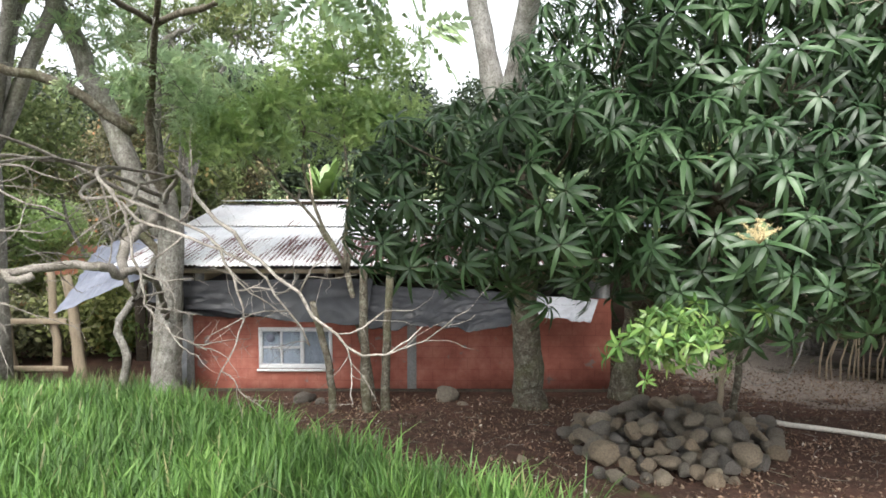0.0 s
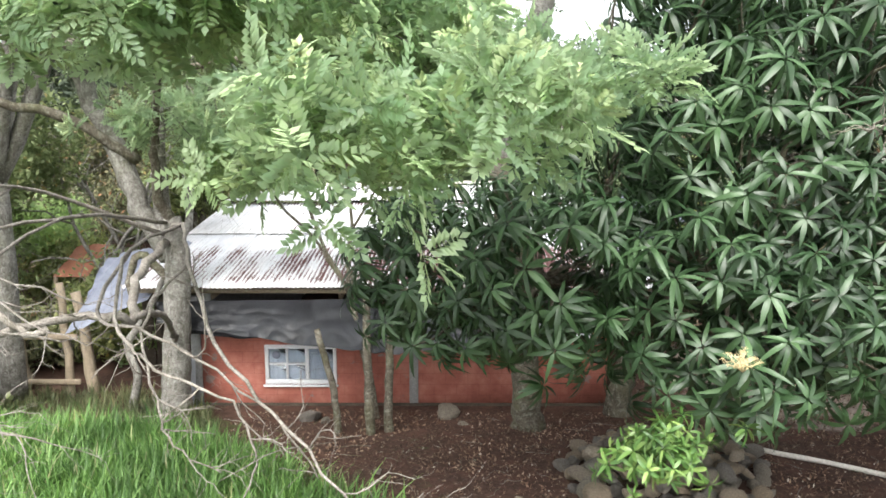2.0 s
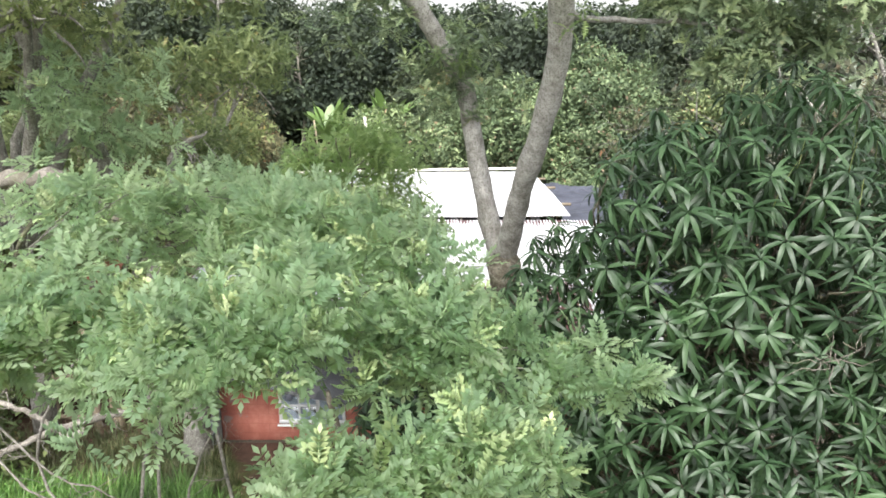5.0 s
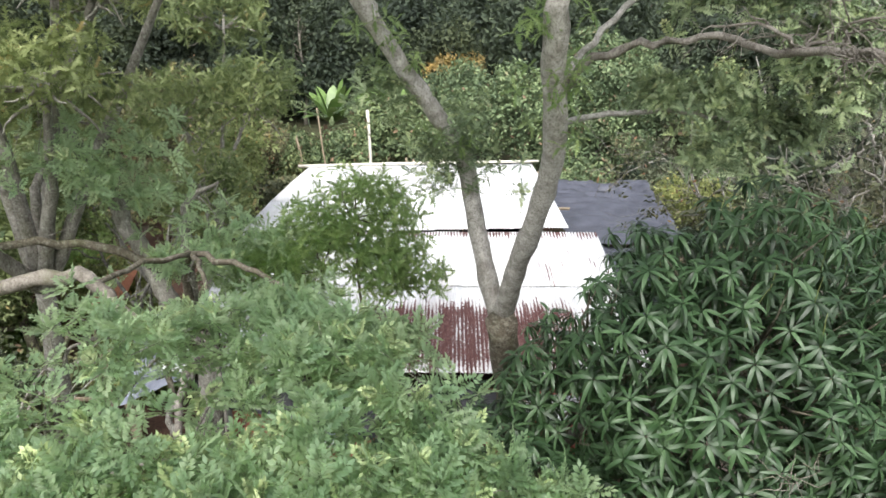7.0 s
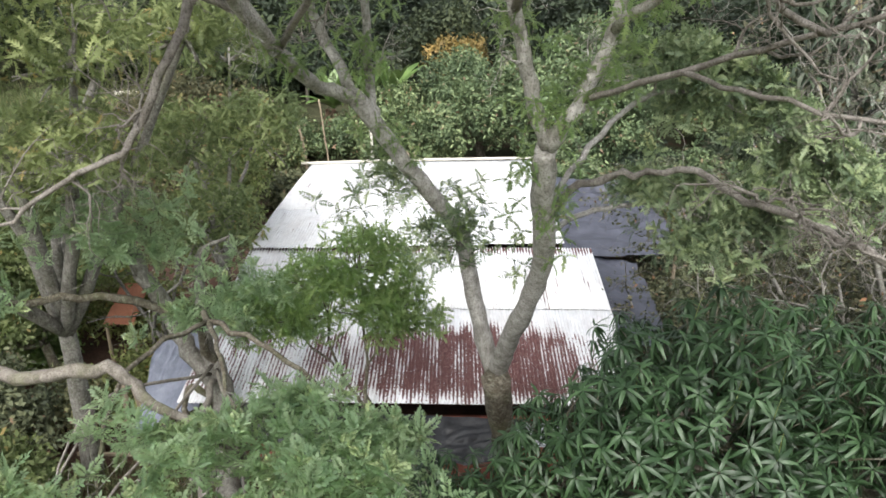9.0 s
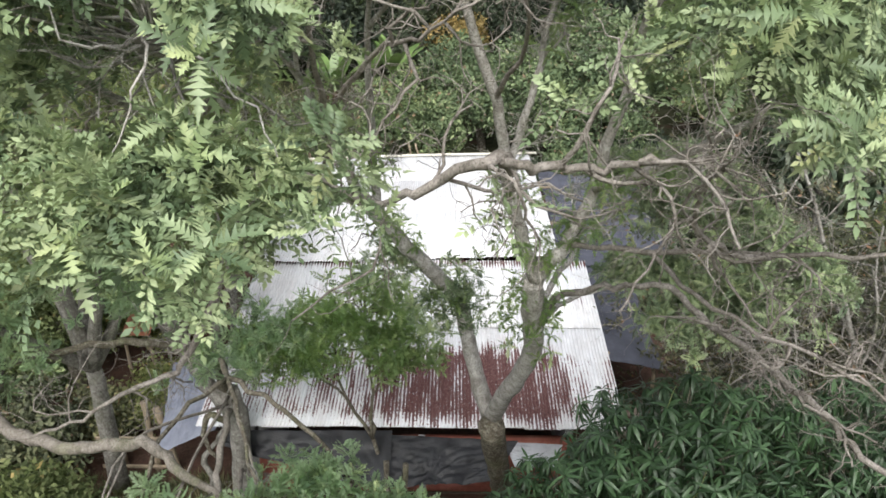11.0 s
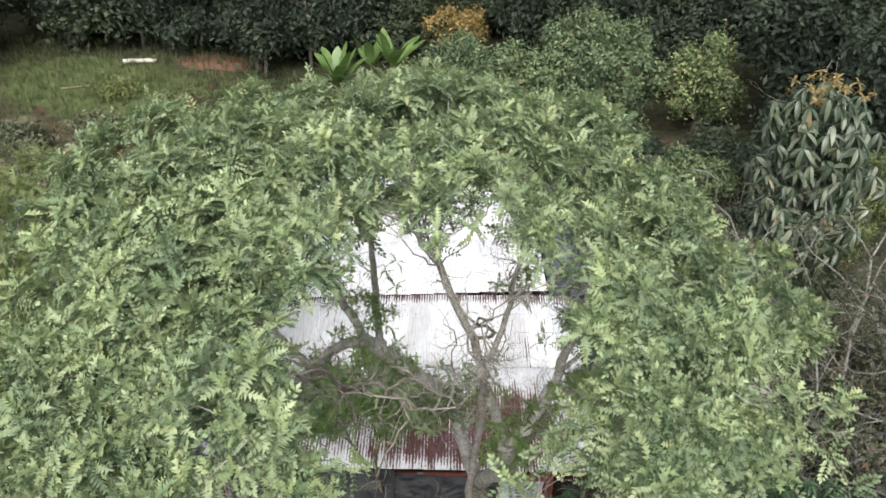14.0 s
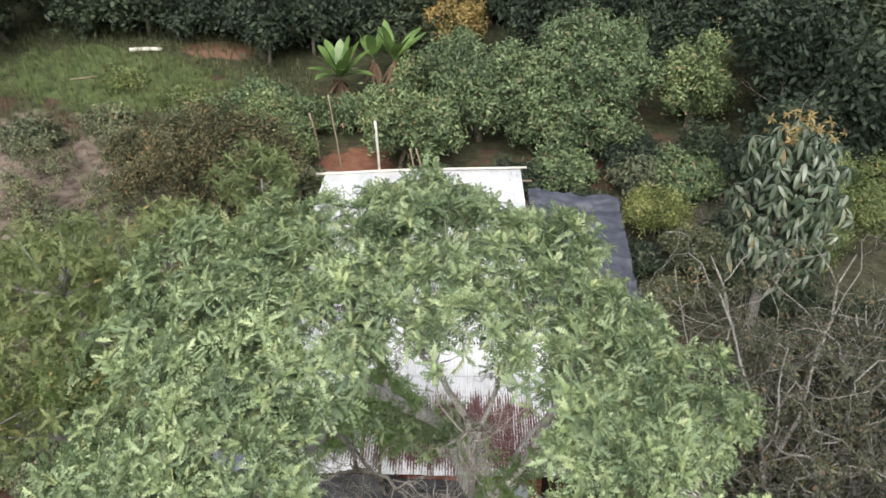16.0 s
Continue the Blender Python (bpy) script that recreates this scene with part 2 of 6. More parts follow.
def zinc(name, rust_from, eaten=None, lap=None, tone=1.0):
    """Galvanised corrugated sheet. Rust spreads from a threshold on; eaten: it fills the sheet from its foot up to this height in ragged
    tongues along the grooves; lap: a rusty strip above this height, where the next row of sheets lies on."""
    m = Mat(name, 0.5, 0.15, 0.5)
    # the pattern runs on from sheet to sheet
    here, shift = m.n.new("ShaderNodeTexCoord"), m.n.new("ShaderNodeVectorMath")
    shift.operation = "ADD"
    m.l.new(here.outputs["Object"], shift.inputs[0])
    m.l.new(m.n.new("ShaderNodeObjectInfo").outputs["Location"], shift.inputs[1])
    m.c = Placed(shift.outputs[0])
    streak = m.noise(1.3, 6, 0.7, (2.6, 0.35, 1))
    fine = m.noise(9, 5, 0.65, (1, 0.4, 1))
    flecks = m.noise(26, 3, 0.7)
    own = m.each()
    shade = m.ramp(fine, (0.25, (0.7, 0.71, 0.73)), (0.7, (0.88, 0.89, 0.9)))
    shade = m.mix(1.0, shade, m.ramp(own, (0, (0.86, 0.87, 0.89)), (1, (1.0, 1.0, 1.0))), "MULTIPLY")
    stain = m.ramp(m.noise(0.8, 5, 0.7, (1.5, 0.6, 1)), (0.45, (1, 1, 1)), (0.75, (0.8, 0.76, 0.74)))
    shade = m.mix(1.0, m.mix(1.0, shade, stain, "MULTIPLY"), (tone, tone, tone * 1.01), "MULTIPLY")
    rust = m.ramp(flecks, (0.3, (0.04, 0.017, 0.018)), (0.52, (0.105, 0.045, 0.044)), (0.64, (0.19, 0.105, 0.1)), (0.74, (0.42, 0.37, 0.37)))

    def sum_of(a, b, k=1.0):
        w = m.n.new("ShaderNodeMath")
        w.operation = "MULTIPLY_ADD"
        w.inputs[1].default_value = k
        m.l.new(a, w.inputs[0])
        m.l.new(b, w.inputs[2])
        return w.outputs[0]

    sep, wide = m.n.new("ShaderNodeSeparateXYZ"), m.n.new("ShaderNodeSeparateXYZ")
    m.l.new(shift.outputs[0], wide.inputs[0])
    own_space = m.n.new("ShaderNodeMapping")
    own_space.inputs["Scale"].default_value = (2 * math.pi / 0.08, 1, 1)
    m.l.new(here.outputs["Object"], own_space.inputs["Vector"])
    m.l.new(own_space.outputs[0], sep.inputs[0])
    sine = m.n.new("ShaderNodeMath")
    sine.operation = "COSINE"
    m.l.new(sep.outputs["X"], sine.inputs[0])
    level = sum_of(sine.outputs[0], streak, -0.085)

    def span(lo, hi, a, b, axis="Y", of=sep):
        r = m.n.new("ShaderNodeMapRange")
        r.inputs["From Min"].default_value, r.inputs["From Max"].default_value = lo, hi
        r.inputs["To Min"].default_value, r.inputs["To Max"].default_value = a, b
        m.l.new(of.outputs[axis], r.inputs["Value"])
        return r.outputs[0]

    if eaten:
        level = sum_of(span(eaten - 0.7, eaten + 0.5, 0.24, -0.3), level)
        level = sum_of(span(0.05, 0.5, -0.4, -0.2), level)
        level = sum_of(span(-2.6, -0.7, -0.2, 0.0, "X", wide), level)
        level = sum_of(span(2.4, 3.2, 0.0, -0.26, "X", wide), level)
        level = sum_of(flecks, level, 0.72)
        level = sum_of(fine, level, 0.2)
    if lap:
        level = sum_of(span(lap, lap + 0.35, 0.0, 0.22), level)
    mask = m.ramp(level, (rust_from, (0, 0, 0)), (rust_from + 0.06, (1, 1, 1)))
    m.color(m.mix(mask, shade, rust))
    m.rough(mask, 0.5, 0.9)
    r = m.n.new("ShaderNodeMapRange")
    r.inputs["To Min"].default_value, r.inputs["To Max"].default_value = 0.15, 0.0
    m.l.new(mask, r.inputs["Value"])
    m.l.new(r.outputs[0], m.b.inputs["Metallic"])
    m.bump(fine, 0.12, 0.01)
    return m.m


ZINC = zinc("bright_zinc_sheet", 0.69, tone=0.87)
ZINC_LAP = zinc("zinc_sheet_rusted_at_the_lap", 0.66, lap=2.55, tone=0.87)
ZINC_OLD = zinc("dulled_zinc_sheet", 0.7, tone=0.74)
ZINC_EAVE = zinc("zinc_sheet_eaten_by_rust", 0.82, eaten=2.95, tone=0.9)


def plastic(name, a, b, roughness=0.38):
    m = Mat(name, roughness, specular=0.5)
    n1 = m.noise(2.5, 5, 0.65)
    n2 = m.noise(18, 4, 0.6)
    m.color(m.ramp(n1, (0.3, a), (0.7, b))).bump(n2, 0.25, 0.02)
    m.rough(n1, roughness - 0.1, roughness + 0.25)
    return m.m


TARP_BLACK = plastic("black_plastic_sheet", (0.008, 0.0085, 0.011), (0.034, 0.036, 0.042), 0.48)
TARP_GREY = plastic("silver_grey_plastic_sheet", (0.32, 0.33, 0.36), (0.5, 0.52, 0.56))
TARP_BLUE = plastic("blue_grey_plastic_sheet", (0.15, 0.165, 0.215), (0.29, 0.31, 0.38), 0.45)
TARP_ROOF = plastic("slate_grey_roof_sheet", (0.03, 0.033, 0.046), (0.08, 0.086, 0.115), 0.5)
ORANGE_SHEET = plain_material("orange_red_sheet", (0.22, 0.085, 0.048), (0.38, 0.16, 0.095), 0.85, 4, 0.4)
BANANA_STEM = plain_material("banana_stem", (0.075, 0.045, 0.03), (0.17, 0.11, 0.07), 0.8, 6, 0.5, stretch=(3, 3, 0.4))


# ---- mesh helpers ----
def from_arrays(name, verts, loops, sizes, smooth=False):
    me = bpy.data.meshes.new(name)
    verts, loops, sizes = np.asarray(verts, np.float32), np.asarray(loops, np.int32), np.asarray(sizes, np.int32)
    me.vertices.add(len(verts))
    me.vertices.foreach_set("co", verts.ravel())
    me.loops.add(len(loops))
    me.loops.foreach_set("vertex_index", loops)
    me.polygons.add(len(sizes))
    starts = np.zeros(len(sizes), np.int32)
    starts[1:] = np.cumsum(sizes)[:-1]
    me.polygons.foreach_set("loop_start", starts)
    me.update(calc_edges=True)
    me.validate()
    if smooth:
        me.polygons.foreach_set("use_smooth", np.ones(len(sizes), bool))
    return me


class Shape:
    """Vertices and faces being gathered for one mesh."""

    def __init__(self):
        self.v, self.f, self.s, self.n = [], [], [], 0

    def add(self, verts, loops, sizes):
        self.v.append(np.asarray(verts, float).reshape(-1, 3))
        self.f.append(np.asarray(loops, np.int64) + self.n)
        self.s.append(np.asarray(sizes, np.int64))
        self.n += len(self.v[-1])
        return self

    def faces(self, verts, faces):
        return self.add(verts, [i for f in faces for i in f], [len(f) for f in faces])

    def arrays(self):
        return np.concatenate(self.v), np.concatenate(self.f), np.concatenate(self.s)

    def scatter(self, template, mats):
        """Copies of a template (verts, loops, sizes) under N 4x4 matrices."""
        tv, tl, ts = template
        if not len(mats):
            return self
        out = np.einsum("nij,vj->nvi", mats[:, :3, :3], tv) + mats[:, None, :3, 3]
        off = np.arange(len(mats))[:, None] * len(tv)
        return self.add(out.reshape(-1, 3), (tl[None] + off).ravel(), np.tile(ts, len(mats)))

    def mesh(self, name, smooth=False):
        return from_arrays(name, *self.arrays(), smooth=smooth)


def thing(name, label, category, at=(0, 0, 0), group="", kind=""):
    ob = new(name)
    ob.location = at
    ob.empty_display_size = 0.2
    return tagged(ob, label, category, group, kind)


def part(name, shape, material, parent=None, label="", smooth=False):
    """One mesh object, under a thing or a part. shape: a Shape or a mesh, in the parent's space."""
    me = shape.mesh(name, smooth) if isinstance(shape, Shape) else shape
    if not me.materials:
        me.materials.append(material)
    ob = new(name, me)
    if parent is not None:
        ob.parent = parent
    if label:
        ob["label"] = label
    return ob


def solo(name, shape, material, label, category, smooth=False, group="", kind="", at=(0, 0, 0)):
    ob = part(name, shape, material, None, "", smooth)
    ob.location = at
    return tagged(ob, label, category, group, kind)


def box(sh, x0, y0, z0, x1, y1, z1, bevel=0.0):
    """A box with cut edges."""
    b = min(bevel, (x1 - x0) / 3, (y1 - y0) / 3, (z1 - z0) / 3)
    bm = bmesh.new()
    bmesh.ops.create_cube(bm, size=1.0)
    for v in bm.verts:
        v.co = Vector(((x0 + x1) / 2 + v.co.x * (x1 - x0), (y0 + y1) / 2 + v.co.y * (y1 - y0), (z0 + z1) / 2 + v.co.z * (z1 - z0)))
    if b > 0:
        bmesh.ops.bevel(bm, geom=bm.edges[:], offset=b, segments=1, affect="EDGES")
    bm.verts.index_update()
    sh.faces([v.co[:] for v in bm.verts], [[v.index for v in f.verts] for f in bm.faces])
    bm.free()
    return sh


def tube(sh, pts, radii, sides=7, wobble=0.0):
    """A tapered round limb through points, closed at both ends."""
    pts = np.asarray(pts, float)
    n = len(pts)
    radii = np.interp(np.linspace(0, 1, n), np.linspace(0, 1, len(radii)), radii)
    tan = np.gradient(pts, axis=0)
    tan /= np.linalg.norm(tan, axis=1, keepdims=True) + 1e-9
    ref = np.array([0.0, 0, 1]) if abs(tan[0][2]) < 0.8 else np.array([1.0, 0, 0])
    u = np.cross(tan, ref)
    u /= np.linalg.norm(u, axis=1, keepdims=True) + 1e-9
    w = np.cross(tan, u)
    a = np.arange(sides) / sides * 2 * np.pi
    r = radii[:, None] * (1 + wobble * rng.normal(size=(n, sides)))
    ring = pts[:, None] + r[..., None] * (np.cos(a)[None, :, None] * u[:, None] + np.sin(a)[None, :, None] * w[:, None])
    i = np.arange(n - 1)[:, None] * sides
    j = np.arange(sides)[None]
    k = (j + 1) % sides
    quads = np.stack([i + j, i + k, i + sides + k, i + sides + j], -1).reshape(-1)
    loops = np.r_[quads, np.arange(sides)[::-1], (n - 1) * sides + np.arange(sides)]
    return sh.add(ring.reshape(-1, 3), loops, np.r_[np.full((n - 1) * sides, 4), sides, sides])


def bend(points, steps=6, jitter=0.0):
    """A smooth way through a few points (Catmull-Rom), with some crookedness."""
    p = np.asarray(points, float)
    p = np.vstack([2 * p[0] - p[1], p, 2 * p[-1] - p[-2]])
    out = []
    for a, b, c, d in zip(p, p[1:], p[2:], p[3:]):
        for t in np.arange(steps) / steps:
            out.append(0.5 * (2 * b + (c - a) * t + (2 * a - 5 * b + 4 * c - d) * t**2 + (3 * b - a - 3 * c + d) * t**3))
    out.append(p[-2])
    out = np.array(out)
    if jitter:
        out[1:] += rng.normal(size=out[1:].shape) * jitter
    return out


def frames(pos, axis, spin=None, scale=1.0, lean=0.0):
    """Matrices that put a template's z along each axis, spun at random."""
    pos, axis = np.asarray(pos, float), np.asarray(axis, float)
    n = len(pos)
    axis = axis + rng.normal(size=(n, 3)) * lean
    axis /= np.linalg.norm(axis, axis=1, keepdims=True) + 1e-9
    ref = rng.normal(size=(n, 3))
    u = np.cross(axis, ref)
    u /= np.linalg.norm(u, axis=1, keepdims=True) + 1e-9
    w = np.cross(axis, u)
    s = np.broadcast_to(np.asarray(scale, float), (n,))[:, None]
    m = np.zeros((n, 4, 4))
    m[:, :3, 0], m[:, :3, 1], m[:, :3, 2], m[:, :3, 3], m[:, 3, 3] = u * s, w * s, axis * s, pos, 1
    return m


# ---- leaf templates ----
def blade(length, width, droop, fold=0.25, rows=(0.2, 0.5, 0.8)):
    """A pointed leaf along +x, folded at its rib and drooping; verts and faces."""
    v, f = [(0, 0, 0)], []
    for s in rows:
        z = -droop * s * s * length
        half = width / 2 * (math.sin(math.pi * min(1.0, 0.12 + 0.86 * s)) ** 0.8)
        v += [(s * length, half, z + fold * half), (s * length, 0, z), (s * length, -half, z + fold * half)]
    v.append((length * 0.97, 0, -droop * length))
    f += [(0, 2, 1), (0, 3, 2)]
    for r in range(len(rows) - 1):
        a = 1 + 3 * r
        f += [(a, a + 1, a + 4, a + 3), (a + 1, a + 2, a + 5, a + 4)]
    a, tip = 1 + 3 * (len(rows) - 1), len(v) - 1
    f += [(a, a + 1, tip), (a + 1, a + 2, tip)]
    return np.array(v, float), f


def rosette(leaves, length, width, lo, hi, droop, stalk=0.02):
    """A whorl of long leaves round a shoot that points up +z."""
    sh = Shape()
    for i in range(leaves):
        s = i / max(1, leaves - 1)
        v, f = blade(length * rng.uniform(0.75, 1.15), width * rng.uniform(0.85, 1.15), droop * rng.uniform(0.6, 1.5))
        up = radians(lo + (hi - lo) * s + rng.normal() * 8)
        turn = i * 2.4 + rng.normal() * 0.25
        m = Matrix.Rotation(turn, 3, "Z") @ Matrix.Rotation(-up, 3, "Y")
        v = v @ np.array(m).T + np.array([0, 0, stalk * s]) + np.array(m)[:, 0] * 0.012
        sh.faces(v, f)
    return sh.arrays()


def frond(length, pairs, leaflet, width, droop):
    """A pinnate leaf along +x, all its leaflets joined to one midrib."""
    t = np.r_[0.0, np.linspace(0.2, 0.96, pairs), 1.0]
    v = [(a * length, 0, -droop * length * a * a) for a in t]
    f = []
    for i in range(len(t) - 1):
        v.append((t[i] * length, 0.004, v[i][2]))
        f.append((i, i + 1, len(v) - 1))
    for i in range(pairs):
        root = np.array(v[i + 1])
        ll = leaflet * (0.75 + 0.5 * math.sin(math.pi * (0.2 + 0.7 * i / (pairs - 1)))) * rng.uniform(0.85, 1.1)
        for side in (1, -1):
            a = radians(60 + rng.normal() * 7)
            d = np.array([math.cos(a), side * math.sin(a), -0.25 + rng.normal() * 0.1])
            n = np.array([-math.sin(a) * side, math.cos(a), 0]) * width / 2
            k = len(v)
            v += [tuple(root + d * ll * 0.5 + n), tuple(root + d * ll), tuple(root + d * ll * 0.5 - n)]
            f.append((i + 1, k, k + 1, k + 2))
    tip, k = np.array(v[pairs + 1]), len(v)
    v += [tuple(tip + [leaflet * 0.5, width / 2, -0.01]), tuple(tip + [leaflet, 0, -0.03]), tuple(tip + [leaflet * 0.5, -width / 2, -0.01])]
    f.append((pairs + 1, k, k + 1, k + 2))
    return Shape().faces(v, f).arrays()


def comb(length, pairs, leaflet, droop):
    """A pinnate leaf with close-set leaflets that overlap at their roots, along +x: a toothed blade."""
    t = np.linspace(0.08, 0.96, pairs + 1)
    v = [(a * length, 0, -droop * length * a * a) for a in t]
    f = []
    for i in range(pairs):
        s = (i + 0.5) / pairs
        ll = leaflet * (0.5 + 0.75 * math.sin(math.pi * (0.12 + 0.76 * s))) * rng.uniform(0.85, 1.15)
        for side in (1, -1):
            a = radians(52 + rng.normal() * 8)
            mid = (np.array(v[i]) + np.array(v[i + 1])) / 2
            v.append(tuple(mid + np.array([math.cos(a), side * math.sin(a), 0.12 + rng.normal() * 0.12]) * ll))
            f.append((i, i + 1, len(v) - 1) if side > 0 else (i + 1, i, len(v) - 1))
    v.append((length * 1.12, 0, -droop * length * 1.2))
    v.append((length * 0.86, leaflet * 0.35, v[pairs - 1][2]))
    v.append((length * 0.86, -leaflet * 0.35, v[pairs - 1][2]))
    k = len(v)
    f.append((k - 1, k - 3, k - 2, pairs - 1))
    return Shape().faces(v, f).arrays()


def tuft(fronds, length, pairs, leaflet, lo=-20, hi=55, droop=0.5):
    """A star of toothed pinnate leaves round a shoot."""
    sh = Shape()
    for i in range(fronds):
        v, l, s = comb(length * rng.uniform(0.75, 1.15), pairs, leaflet, droop * rng.uniform(0.5, 1.5))
        up = radians(lo + (hi - lo) * i / max(1, fronds - 1) + rng.normal() * 9)
        m = Matrix.Rotation(i * 2.4 + rng.normal() * 0.3, 3, "Z") @ Matrix.Rotation(-up, 3, "Y") @ Matrix.Rotation(rng.normal() * 0.25, 3, "X")
        sh.add(v @ np.array(m).T, l, s)
    return sh.arrays()


def spray(fronds, length, pairs, leaflet, width, lo=-5, hi=65, droop=0.35):
    """A tuft of pinnate leaves round a shoot."""
    sh = Shape()
    for i in range(fronds):
        v, l, s = frond(length * rng.uniform(0.75, 1.15), pairs, leaflet, width, droop * rng.uniform(0.5, 1.5))
        up = radians(lo + (hi - lo) * i / max(1, fronds - 1) + rng.normal() * 10)
        m = Matrix.Rotation(i * 2.4 + rng.normal() * 0.3, 3, "Z") @ Matrix.Rotation(-up, 3, "Y") @ Matrix.Rotation(rng.normal() * 0.25, 3, "X")
        sh.add(v @ np.array(m).T, l, s)
    return sh.arrays()


def clump(leaves, radius, length, width, open_=0.55):
    """A pad of small leaves about a point, their faces turned mostly to +z: a crown of such pads is lit on top and dark below."""
    sh = Shape()
    for i in range(leaves):
        p = rng.normal(size=3) * radius * np.array([0.5, 0.5, 0.3])
        up = np.array([0, 0, 1.0]) + p / radius * 0.7 + rng.normal(size=3) * open_
        up /= np.linalg.norm(up)
        d = np.cross(up, rng.normal(size=3))
        d = d / np.linalg.norm(d) - up * rng.uniform(0, 0.5)
        n = np.cross(d, up)
        n /= np.linalg.norm(n)
        ll, ww = length * rng.uniform(0.7, 1.3), width * rng.uniform(0.8, 1.2)
        sh.faces([p, p + d * ll * 0.45 + n * ww / 2, p + d * ll, p + d * ll * 0.45 - n * ww / 2], [(0, 1, 2, 3)])
    return sh.arrays()


def leaves_at(sh, kinds, pos, axis, scale=(0.8, 1.2), lean=0.35):
    """Scatters several kinds of template evenly over the given places."""
    pos, axis = np.asarray(pos, float), np.asarray(axis, float)
    pick = rng.integers(len(kinds), size=len(pos))
    for k, t in enumerate(kinds):
        sel = pick == k
        if sel.any():
            sh.scatter(t, frames(pos[sel], axis[sel], scale=rng.uniform(*scale, sel.sum()), lean=lean))


def crooked(start, way, length, steps=7, twist=0.35, sag=0.0):
    """A crooked twig's points."""
    p, d = np.array(start, float), np.array(way, float)
    d /= np.linalg.norm(d)
    out = [p.copy()]
    for i in range(steps):
        d = d + rng.normal(size=3) * twist + np.array([0, 0, -sag])
        d /= np.linalg.norm(d)
        p = p + d * length / steps
        out.append(p.copy())
    return np.array(out)


def dead_twigs(sh, pts, r, depth, length, sides=5, many=4, twist=0.3, sag=0.0, spread=0.9):
    """Bare side twigs along a limb, forking on."""
    n = len(pts)
    for i in rng.choice(np.arange(1, n), size=min(many, n - 1), replace=False):
        d = pts[i] - pts[i - 1]
        d = d / (np.linalg.norm(d) + 1e-9) + rng.normal(size=3) * spread
        ll = length * rng.uniform(0.5, 1.2)
        q = crooked(pts[i], d, ll, 7, twist, sag)
        rr = r * (1 - 0.6 * i / n)
        tube(sh, q, [rr, rr * 0.45], sides)
        if depth > 1:
            dead_twigs(sh, q, rr * 0.55, depth - 1, length * 0.55, max(3, sides - 1), max(2, many - 1), twist, sag, spread)


# ---- ground ----
def height(x, y):
    x, y = np.asarray(x, float), np.asarray(y, float)
    z = np.interp(y, [-60, 0, 7, 9, 12.4, 14, 30, 36, 46, 130, 600], [1.2, 0.7, 0.5, 0.4, 0.02, 0, 0, 0.3, 1.2, 6.5, 6.5])
    side = np.clip((-8 - x) * 0.1, 0, 2.5) * np.clip((y - 14) / 10, 0, 1)
    return z + side


def hz(x, y):
    return float(height(x, y))


def graded(lo, hi, step, far):
    core = np.arange(lo, hi + 1e-6, step)
    grow = np.cumsum(step * 1.28 ** np.arange(1, 40))
    return np.r_[lo - grow[grow < far][::-1], core, hi + grow[grow < far]]


def spot(m, centre, radii, edge=0.25):
    """A soft-edged patch of ground in the object's own space."""
    m.coord()
    sub = m.n.new("ShaderNodeVectorMath")
    sub.operation = "SUBTRACT"
    sub.inputs[1].default_value = centre
    m.l.new(m.c.outputs["Object"], sub.inputs[0])
    div = m.n.new("ShaderNodeVectorMath")
    div.operation = "DIVIDE"
    div.inputs[1].default_value = radii
    m.l.new(sub.outputs[0], div.inputs[0])
    ln = m.n.new("ShaderNodeVectorMath")
    ln.operation = "LENGTH"
    m.l.new(div.outputs[0], ln.inputs[0])
    ad = m.n.new("ShaderNodeMath")
    ad.operation = "MULTIPLY_ADD"
    ad.inputs[1].default_value = 0.9
    m.l.new(m.noise(0.8, 5, 0.65), ad.inputs[0])
    m.l.new(ln.outputs["Value"], ad.inputs[2])
    return m.ramp(ad.outputs[0], (0.99, (1, 1, 1)), (0.995, (1, 1, 1))) if edge == 0 else m.ramp(ad.outputs[0], (0.9, (1, 1, 1)), (1.0, (0, 0, 0)))


